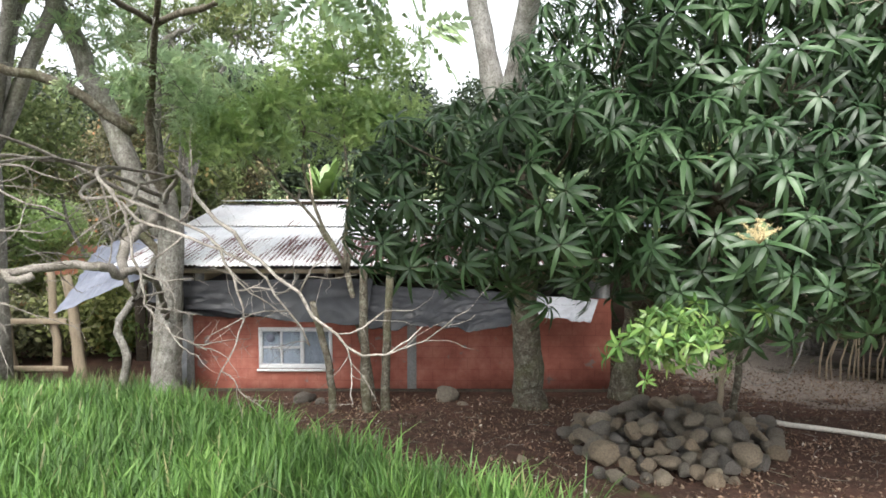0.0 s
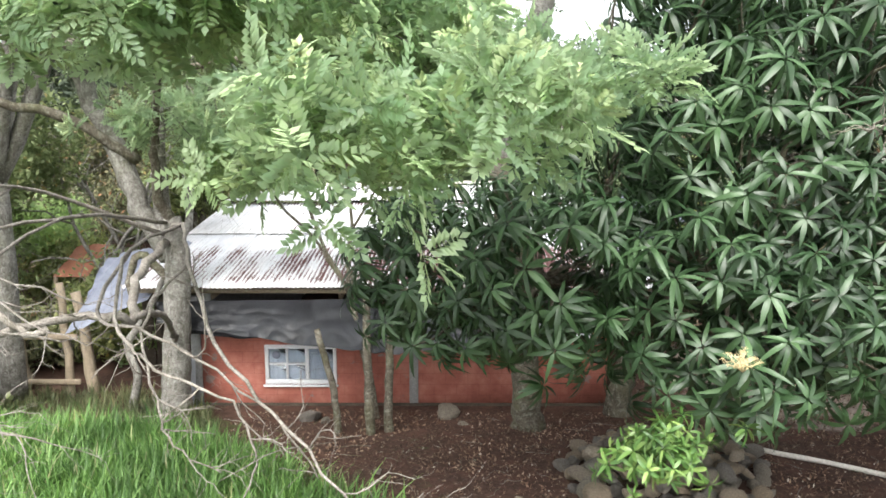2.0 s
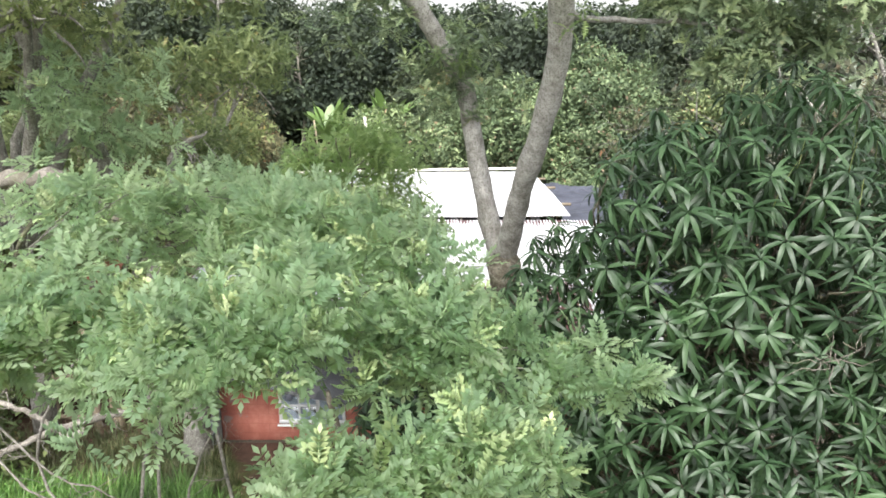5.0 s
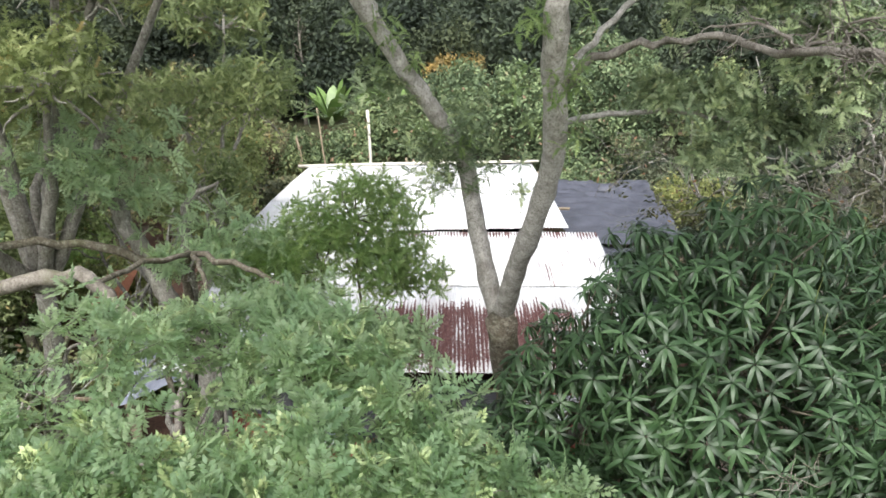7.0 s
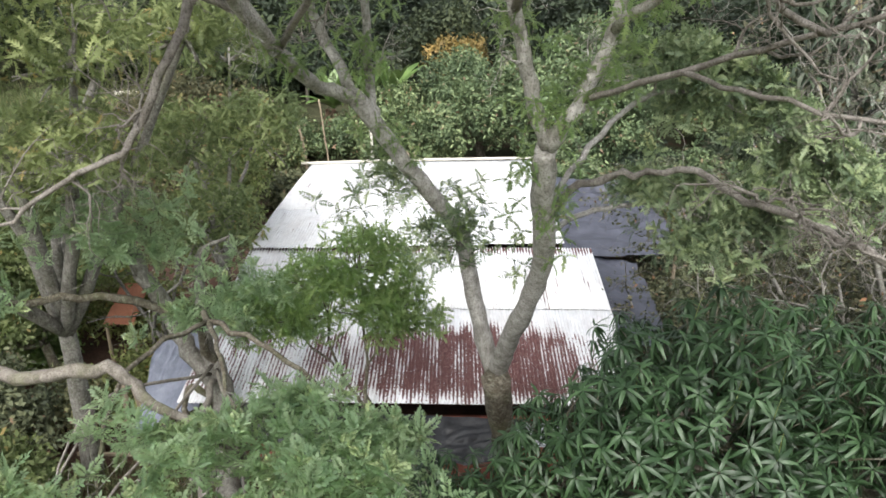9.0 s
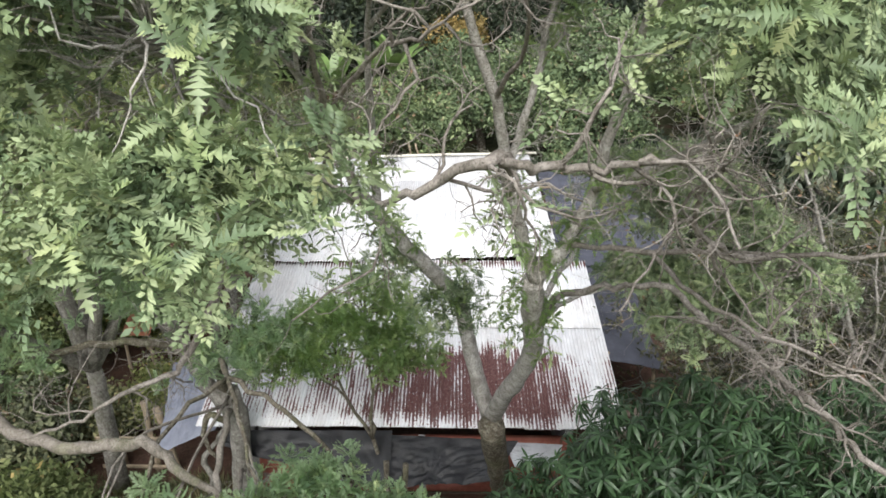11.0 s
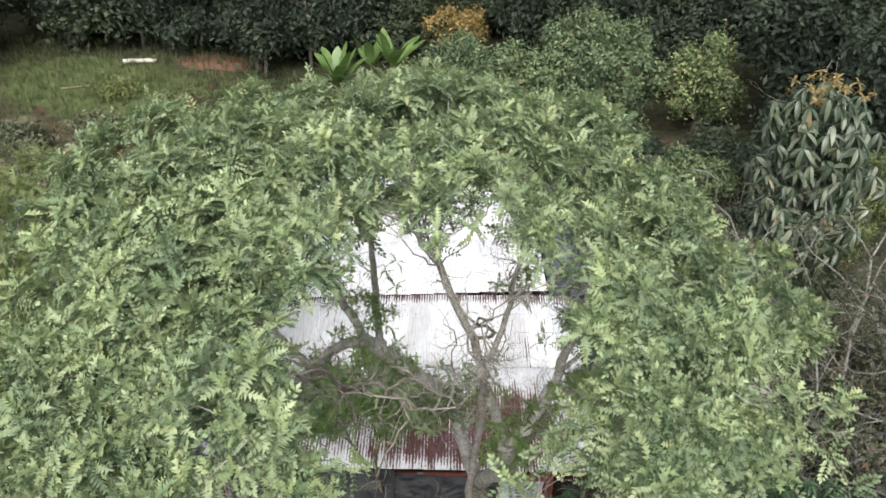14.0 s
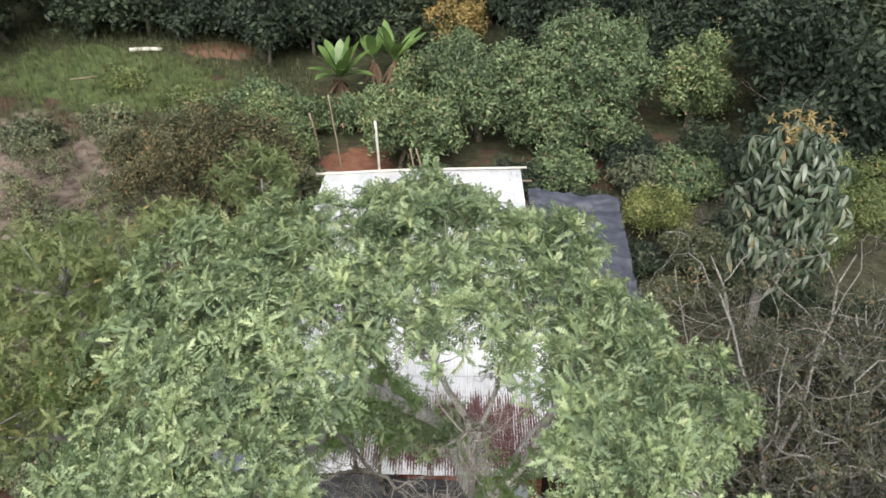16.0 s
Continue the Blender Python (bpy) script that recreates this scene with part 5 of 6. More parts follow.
    pads, lean = spaced(pads, lean, 0.37)
    # each pad: tufts on a small dome, the outer ones hanging over
    off = rng.normal(size=(len(pads) * 14, 3)) * np.array([0.165, 0.165, 0.03])
    off[:, 2] -= 1.9 * (off[:, 0] ** 2 + off[:, 1] ** 2)
    pos, out = pads.repeat(14, 0) + off, lean.repeat(14, 0) + off * np.array([3.2, 3.2, 0])
    for c, r, k in (((-1.3, 2.7, 11.7), (0.95, 0.6, 0.28), 130), ((-2.5, 3.2, 12.2), (0.8, 0.7, 0.3), 80), ((1.7, 3.5, 12.15), (0.75, 0.5, 0.25), 34), ((2.7, 3.9, 12.2), (0.7, 0.6, 0.3), 40), ((4.6, 8.6, 8.0), (0.6, 0.5, 0.5), 50), ((0.1, 9.6, 7.0), (0.75, 0.4, 0.55), 60), ((-0.9, 9.4, 7.9), (0.5, 0.4, 0.4), 30)):
        p = np.array(c) + rng.normal(size=(k, 3)) * 0.52 * np.array(r)
        pos, out = np.concatenate([pos, p]), np.concatenate([out, (p - np.array(c)) * 0.5 + np.array([0, 0, 0.8])])
    # a low bough on the right: broad hanging pads, one above the other
    bough = np.array([(2.3, 8.7, 9.75), (2.9, 8.6, 9.85), (3.5, 8.5, 9.6), (3.1, 8.8, 9.25), (4.0, 8.4, 9.15), (4.5, 8.3, 8.8), (4.95, 8.3, 8.4), (4.2, 8.6, 8.45), (2.7, 9.2, 8.0), (3.3, 9.2, 7.95), (3.9, 9.1, 7.7), (4.4, 9.0, 7.5), (3.5, 9.0, 7.35)])
    off = rng.normal(size=(len(bough) * 58, 3)) * np.array([0.24, 0.2, 0.035])
    off[:, 2] -= 1.3 * (off[:, 0] ** 2 + off[:, 1] ** 2)
    pos, out = np.concatenate([pos, bough.repeat(58, 0) + off]), np.concatenate([out, np.array([0, 0, 1.0]) + off * np.array([2.5, 2.5, 0])])
    carriers = [bend([right[-7], (1.6, 8.1, 8.6), (2.4, 8.6, 9.2), (3.2, 8.6, 9.2), (4.0, 8.5, 8.8), (4.7, 8.4, 8.4)], 6, 0.012), bend([right[-9], (1.7, 8.6, 7.7), (2.6, 9.1, 7.7), (3.4, 9.1, 7.6), (4.2, 9.0, 7.3)], 6, 0.012)]
    for q in carriers:
        part("limb", tube(Shape(), q, [0.045, 0.03, 0.012], 7, 0.05), BARK_PALE, tree, smooth=True)
    nodes = np.concatenate(carriers)
    sh = Shape()
    for end in bough:
        near = nodes[np.argmin(((nodes - end) ** 2).sum(1))]
        tube(sh, bend([near, (near + end) / 2 + rng.normal(size=3) * 0.06, end - np.array([0, 0, 0.08])], 4, 0.01), [0.014, 0.006], 5)
    tagged(part("twig", sh, BARK_PALE, tree), kind="stuff")
    kinds = [spray(6, 0.18, 6, 0.046, 0.026, -18, 60, 0.45) for _ in range(6)] + [tuft(7, 0.18, 8, 0.042, -18, 60, 0.5) for _ in range(3)]
    sh = Shape()
    leaves_at(sh, kinds, pos, out, (0.8, 1.3), 0.25)
    part("crown", sh, PINNATE, tree, "feathery light green crown")
    sh = Shape()
    tip = rng.choice(len(pos), int(0.6 * len(pos)), replace=False)
    up = out[tip] / np.linalg.norm(out[tip], axis=1, keepdims=True)
    leaves_at(sh, [tuft(5, 0.12, 5, 0.036, 20, 78) for _ in range(5)], pos[tip] + up * 0.05, out[tip], (0.8, 1.3), 0.25)
    part("young_leaves", sh, PINNATE_YOUNG, tree, "pale yellow-green young leaf tips")
    tw = Shape()
    nodes = np.concatenate([q[6:] for q in tips])
    for i in rng.choice(len(pos), 1300, replace=False):
        near = np.argsort(((nodes - pos[i]) ** 2).sum(1))[:12]
        h = nodes[rng.choice(near)]
        if np.linalg.norm(h - pos[i]) > 1.25:
            continue
        mid = (h + pos[i]) / 2 + rng.normal(size=3) * 0.16
        tube(tw, bend([h, mid, pos[i]], 4, 0.02), [0.011, 0.007, 0.003], 4)
    tagged(part("twig", tw, BARK_PALE, tree), kind="stuff")


build_shade_tree()


def build_left_tree():
    """The nearer tree with the grey trunk at the corner of the house."""
    tree = thing("grey_trunk_tree", "grey-trunked tree with feathery leaves and bare lower limbs", "tree")
    trunk = bend([(-4.6, 12.2, -0.15), (-4.56, 12.15, 0.5), (-4.47, 12.1, 1.6), (-4.42, 12.1, 2.7), (-4.48, 12.1, 3.5)], 5, 0.01)
    part("trunk", tube(Shape(), trunk, [0.33, 0.24, 0.21, 0.2, 0.17], 13, 0.05), BARK, tree, "grey ringed trunk with lichen", True)
    limbs = [
        ([(-4.52, 12.15, 2.8), (-5.0, 12.0, 3.85), (-5.4, 12.0, 5.0), (-6.0, 11.9, 6.4), (-6.4, 11.4, 7.6)], [0.19, 0.17, 0.15, 0.13, 0.09]),
        ([(-4.52, 12.1, 3.3), (-4.58, 12.0, 4.7), (-4.4, 12.0, 5.75), (-3.9, 12.0, 6.05)], [0.14, 0.11, 0.07, 0.02]),
        ([(-7.6, 9.9, 5.57), (-7.1, 8.7, 5.6), (-6.0, 7.9, 5.7), (-5.0, 7.5, 5.93), (-4.14, 7.4, 6.08), (-3.5, 7.2, 5.75), (-2.2, 6.3, 5.6)], [0.125, 0.1, 0.09, 0.09, 0.075, 0.03]),
        ([(-4.5, 12.1, 3.3), (-4.5, 11.6, 4.2), (-4.2, 11.0, 5.0), (-3.6, 9.6, 5.6), (-2.9, 8.0, 5.9), (-2.2, 6.3, 5.7)], [0.1, 0.06, 0.035, 0.02]),
        ([(-4.9, 12.0, 4.4), (-5.8, 11.4, 5.1), (-7.0, 10.6, 5.4), (-7.7, 9.8, 5.6)], [0.085, 0.075, 0.065, 0.045]),
        ([(-3.6, 9.6, 5.6), (-2.4, 8.6, 5.7), (-1.2, 7.2, 5.6), (-0.2, 5.6, 5.4), (0.7, 4.2, 5.05)], [0.045, 0.03, 0.012]),
        ([(-3.6, 9.6, 5.6), (-4.0, 8.0, 5.9), (-3.8, 6.4, 5.8), (-3.0, 4.6, 5.5)], [0.04, 0.03, 0.012]),
        ([(-4.55, 12.2, 2.4), (-5.0, 12.0, 2.9), (-5.15, 11.9, 2.3), (-4.9, 11.9, 1.7)], [0.08, 0.06, 0.04]),
    ]
    qs = []
    for pts, r in limbs:
        q = bend(pts, 5, 0.025)
        qs.append(q)
        part("limb", tube(Shape(), q, r, 9, 0.05), BARK if r[0] > 0.13 else TWIG if r[0] > 0.12 else BARK_MOSS, tree, smooth=True)
    # bare limbs that reach towards the open ground and droop
    for pts, r in (
        ([(-4.45, 12.0, 3.3), (-3.4, 9.6, 3.7), (-2.3, 6.6, 3.75), (-1.5, 4.7, 3.55), (-0.93, 4.2, 3.15), (-0.43, 3.8, 2.8), (-0.1, 3.8, 2.95)], [0.07, 0.035, 0.022, 0.014, 0.006]),
        ([(-3.4, 9.6, 3.7), (-3.0, 7.0, 3.8), (-2.1, 4.6, 3.74), (-1.8, 4.4, 3.5), (-1.3, 4.3, 3.3), (-1.17, 4.3, 2.9), (-1.35, 4.35, 2.5)], [0.035, 0.02, 0.014, 0.006]),
        ([(-4.5, 12.0, 3.4), (-4.4, 9.0, 3.9), (-4.0, 6.5, 3.8), (-3.2, 5.2, 3.7), (-2.5, 5.0, 3.45)], [0.06, 0.03, 0.02, 0.008]),
        ([(-4.4, 9.0, 3.9), (-4.6, 6.5, 3.9), (-4.0, 4.8, 3.6), (-3.2, 4.6, 3.1), (-2.6, 4.6, 2.9)], [0.035, 0.02, 0.008]),
        ([(-4.5, 12.0, 3.2), (-5.5, 9.5, 4.2), (-5.0, 7.0, 4.1), (-3.6, 5.6, 3.9), (-2.6, 5.2, 3.7)], [0.06, 0.03, 0.02, 0.01]),
        ([(-5.5, 9.5, 4.2), (-5.4, 7.5, 3.7), (-4.2, 6.2, 3.35), (-3.0, 5.6, 3.3)], [0.035, 0.022, 0.01]),
        ([(-3.0, 7.0, 3.8), (-2.6, 5.4, 3.6), (-2.0, 4.9, 3.55), (-1.2, 4.6, 3.2), (-0.8, 4.5, 2.7)], [0.03, 0.018, 0.008]),
        ([(-2.3, 6.6, 3.75), (-2.2, 5.3, 3.6), (-2.0, 4.9, 3.1), (-1.85, 4.8, 2.8), (-1.55, 4.8, 2.6)], [0.022, 0.015, 0.006]),
    ):
        q = bend(pts, 5, 0.012)
        sh = Shape()
        tube(sh, q, [0.62 * v for v in r], 7, 0.05)
        dead_twigs(sh, q[9:], 0.0085, 2, 0.5, 5, 6, 0.2, 0.0, 0.8)
        part("dead_limb", sh, DEAD_BARK, tree, "bare pale drooping limb")
    for pts, r in (
        ([(-4.5, 11.9, 3.1), (-4.4, 10.7, 2.9), (-4.2, 9.8, 2.68), (-3.98, 9.2, 2.52), (-4.1, 8.9, 2.66), (-4.55, 8.7, 2.67), (-5.03, 8.5, 2.6), (-5.5, 8.3, 2.45), (-6.2, 8.0, 2.3)], [0.07, 0.06, 0.05, 0.035]),
        ([(-3.98, 9.2, 2.52), (-3.95, 9.6, 2.52), (-4.05, 10.4, 2.27), (-4.3, 11.5, 1.7), (-4.5, 12.1, 1.4)], [0.05, 0.045, 0.05]),
        ([(-4.67, 8.5, 2.6), (-4.85, 8.4, 2.55), (-5.1, 8.4, 2.75), (-5.45, 8.4, 2.95), (-6.1, 8.6, 3.1)], [0.05, 0.04, 0.03]),
    ):
        q = bend(pts, 5, 0.015)
        sh = Shape()
        tube(sh, q, r, 8, 0.06)
        dead_twigs(sh, q[9:], 0.013, 3, 0.8, 5, 5, 0.26, 0.0, 0.9)
        part("dead_limb", sh, DEAD_BARK, tree, "bare grey crooked low limb")
    n = 150
    a, rho = rng.uniform(0, 2 * np.pi, n), np.sqrt(rng.uniform(0, 1, n))
    rr = rho * (1 + 0.15 * np.sin(a * 4 + 2))
    x, y = -2.0 + 2.5 * rr * np.cos(a), 5.35 + 1.95 * rr * np.sin(a)
    lump = np.array([noise.noise(Vector((u * 0.9, v * 0.9, 2))) for u, v in zip(x, y)])
    y = np.where(x > -0.5, np.minimum(y, 4.2 + 1.2 * rng.random(n)), y)
    z = 6.15 - 0.3 * rr**2 - 0.55 * np.clip((5.2 - y) / 1.5, 0, 2) + 0.45 * lump - 0.4 * rng.random(n) ** 2 - 0.35 * np.clip(x + 0.5, 0, 2)
    z = np.where(x < -0.9, np.clip(z, 5.75 - 0.2 * (y - 3.6), 6.25), z)
    pos = np.stack([x, y, z], 1)
    out = np.stack([(x + 2.3) * 0.2, (y - 5.35) * 0.25, np.ones(n)], 1)
    sel = (x > -2.0) | (y < 4.8) | (rng.random(n) < 0.38)
    pos, out, n = pos[sel], out[sel], int(sel.sum())
    off = rng.normal(size=(n * 4, 3)) * np.array([0.2, 0.2, 0.1])
    pos, out = pos.repeat(4, 0) + off, out.repeat(4, 0) + off * 2.5
    for c, r, k in (((-0.5, 3.6, 4.95), (0.45, 0.45, 0.35), 36), ((0.3, 3.7, 5.1), (0.45, 0.4, 0.25), 24), ((1.05, 4.5, 5.15), (0.3, 0.35, 0.2), 14), ((-1.5, 3.8, 5.6), (0.7, 0.5, 0.2), 30), ((-3.9, 11.2, 5.1), (0.9, 0.8, 0.5), 45), ((-3.2, 12.4, 4.7), (1.0, 0.9, 0.6), 50), ((-5.6, 11.8, 5.9), (0.8, 0.7, 0.4), 22), ((-5.6, 11.2, 6.6), (1.2, 1.0, 0.6), 50), ((-7.6, 9.8, 6.2), (1.2, 1.1, 0.6), 50)):
        p = np.array(c) + rng.normal(size=(k, 3)) * 0.55 * np.array(r)
        pos, out = np.concatenate([pos, p]), np.concatenate([out, (p - np.array(c)) + np.array([0, 0, 0.7])])
    kinds = [spray(7, 0.23, 7, 0.066, 0.034, 0, 72, 0.32) for _ in range(7)]
    sh = Shape()
    leaves_at(sh, kinds, pos, out, (0.8, 1.2), 0.35)
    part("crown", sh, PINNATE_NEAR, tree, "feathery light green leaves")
    sh = Shape()
    tip = rng.choice(len(pos), int(0.28 * len(pos)), replace=False)
    up = out[tip] / np.linalg.norm(out[tip], axis=1, keepdims=True)
    leaves_at(sh, [spray(4, 0.15, 6, 0.048, 0.027, 30, 80, 0.25) for _ in range(5)], pos[tip] + up * 0.07, out[tip], (0.8, 1.3), 0.3)
    part("young_leaves", sh, PINNATE_YOUNG, tree, "pale yellow-green young leaf tips")
    tw = Shape()
    nodes = np.concatenate([q[8:] for q in qs[:7]])
    for i in rng.choice(len(pos), 360, replace=False):
        near = np.argsort(((nodes - pos[i]) ** 2).sum(1))[:9]
        h = nodes[rng.choice(near)]
        if np.linalg.norm(h - pos[i]) < 1.3:
            tube(tw, bend([h, (h + pos[i]) / 2 + rng.normal(size=3) * 0.12, pos[i]], 3), [0.01, 0.006, 0.003], 4)
    tagged(part("twig", tw, BARK, tree), kind="stuff")


build_left_tree()


def leafy_tree(name, label, base, trunk_r, lobes, leaf, material, per_area, category="tree", bark=None, group="", lo=0.55, limbs=7, lumps=True):
    """A tree or shrub: tapered trunk, limbs into its lobes, a crown of many small leaves."""
    x, y = base
    z = hz(x, y)
    ob = thing(name, label, category, (x, y, z), group)
    o = np.array([x, y, z])
    loc = [(np.array(c) - o, np.array(r)) for c, r in lobes]
    mid = np.mean([c for c, _ in loc], axis=0)
    sh = Shape()
    fork = mid * np.array([0.5, 0.5, 0.45])
    tube(sh, bend([(0, 0, -0.15), fork * 0.5 + rng.normal(size=3) * 0.04, fork], 4, 0.01), [trunk_r * 1.2, trunk_r * 0.8], 8, 0.05)
    part("trunk", sh, bark or BARK_MOSS, ob, smooth=True)
    sh = Shape()
    for c, r in loc:
        q = bend([fork, (fork + c) / 2 + rng.normal(size=3) * 0.15, c], 4, 0.03)
        tube(sh, q, [trunk_r * 0.7, trunk_r * 0.25], 6)
        for _ in range(limbs):
            d = rng.normal(size=3)
            tube(sh, crooked(c - np.array([0, 0, r[2] * 0.3]), d * r + np.array([0, 0, 0.3 * r[2]]), 0.9 * r.mean(), 6, 0.2), [trunk_r * 0.25, 0.008], 4)
    part("limb", sh, bark or BARK_MOSS, ob)
    pos, out = lobe_points(lumpy(loc) if lumps else loc, per_area * (0.85 if lumps else 1), lo, 1.06)
    sel = pos[:, 2] > 0.05
    pos, out = pos[sel], out[sel] * 0.8 + np.array([0, 0, 0.4])
    sh = Shape()
    leaves_at(sh, leaf, pos, out, (0.75, 1.3), 0.5)
    part("crown", sh, material, ob)
    return ob


SMALL_SPRAY = [tuft(6, 0.22, 6, 0.05, -30, 60) for _ in range(6)]
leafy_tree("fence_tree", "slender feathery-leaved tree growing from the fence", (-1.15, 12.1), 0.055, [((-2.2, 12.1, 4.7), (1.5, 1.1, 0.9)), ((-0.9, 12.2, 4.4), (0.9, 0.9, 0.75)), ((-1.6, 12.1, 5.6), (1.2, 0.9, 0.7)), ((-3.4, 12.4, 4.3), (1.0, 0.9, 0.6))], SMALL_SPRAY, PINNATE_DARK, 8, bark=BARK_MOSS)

SMALL_LEAF = [clump(16, 0.3, 0.14, 0.07) for _ in range(6)]
MID_LEAF = [clump(15, 0.4, 0.21, 0.1) for _ in range(6)]
FAR_LEAF = [clump(15, 0.7, 0.33, 0.17) for _ in range(6)]

for base, lobes, mat, label, r in (
    ((-6.6, 19.6), [((-6.4, 19.6, 4.0), (1.2, 1.2, 1.2)), ((-6.2, 20.8, 5.0), (1.1, 1.1, 0.9)), ((-7.3, 20.2, 3.0), (1.2, 1.1, 1.1))], OLIVE_LEAF, "yellow-green leafy tree beside the house roof", 0.13),
    ((-9.8, 16.0), [((-9.8, 16.2, 4.4), (1.9, 1.7, 1.5)), ((-11.2, 16.5, 3.2), (1.6, 1.6, 1.6)), ((-10.9, 15.6, 2.2), (1.0, 1.0, 0.9))], OLIVE_LEAF, "vine-hung yellow-green tree behind the fence", 0.14),
    ((-10.0, 26.6), [((-10.2, 26.8, 4.6), (2.5, 2.2, 2.0)), ((-12.7, 27.2, 3.9), (2.1, 1.9, 1.6)), ((-7.8, 27.2, 3.8), (1.9, 1.8, 1.9)), ((-9.4, 25.4, 2.6), (2.5, 1.8, 1.7))], DUSK_LEAF, "dull brown-green spreading tree on the slope", 0.16),
    ((-9.3, 34.0), [((-9.3, 34.0, 2.6), (1.9, 1.8, 1.6)), ((-8.2, 32.6, 1.9), (1.4, 1.4, 1.4))], DOME_LEAF, "green bushy tree by the banana plants", 0.12),
    ((-2.6, 33.6), [((-2.8, 33.4, 2.9), (1.9, 1.7, 1.7)), ((-0.9, 33.8, 2.4), (1.6, 1.6, 1.6))], DOME_LEAF, "dark green bush behind the roof's ridge pole", 0.12),
    ((1.6, 36.5), [((1.8, 36.4, 3.4), (2.3, 2.2, 2.6)), ((0.2, 38.5, 4.2), (1.7, 1.7, 1.7))], DOME_LEAF, "dark tree with dense foliage behind the house", 0.2),
    ((7.4, 37.0), [((6.5, 36.6, 4.2), (3.6, 3.2, 3.2)), ((4.6, 36.0, 2.9), (2.1, 2.0, 2.4)), ((9.2, 37.4, 4.2), (1.8, 1.9, 2.4)), ((6.9, 34.4, 2.4), (2.8, 1.6, 2.2))], DOME_LEAF, "large rounded domed tree with small dense leaves", 0.3),
    ((13.2, 38.0), [((13.2, 38.0, 3.4), (1.9, 1.8, 2.6)), ((14.4, 39.0, 2.6), (1.5, 1.5, 2.0))], DOME_LEAF, "green upright tree beside the domed tree", 0.18),
    ((9.3, 27.5), [((9.3, 27.5, 1.5), (1.6, 1.4, 1.1))], OLIVE_LEAF, "low olive bush with reddish tips", 0.07),
    ((-12.5, 19.0), [((-12.6, 19.0, 2.6), (1.7, 1.7, 1.4)), ((-11.0, 20.5, 2.0), (1.4, 1.3, 1.1))], PINNATE_DARK, "light green scrub on the slope", 0.08),
    ((14.5, 24.5), [((14.5, 24.5, 2.2), (1.6, 1.5, 1.8)), ((16.5, 26.0, 2.8), (2.0, 2.0, 2.2))], OLIVE_LEAF, "bright yellow-green bush at the clearing's edge", 0.1),
    ((0.4, 44.5), [((0.3, 44.5, 4.3), (1.8, 1.7, 1.4)), ((-0.2, 44.9, 3.2), (1.4, 1.4, 1.3))], RUSTY_LEAF, "tree top with rust-gold young leaves", 0.2),
):
    far = base[1] > 30
    leafy_tree("tree" if max(r_[2] for _, r_ in lobes) > 1.25 else "bush", label, base, r, lobes, MID_LEAF if far else SMALL_LEAF, mat, 7 if far else 10)


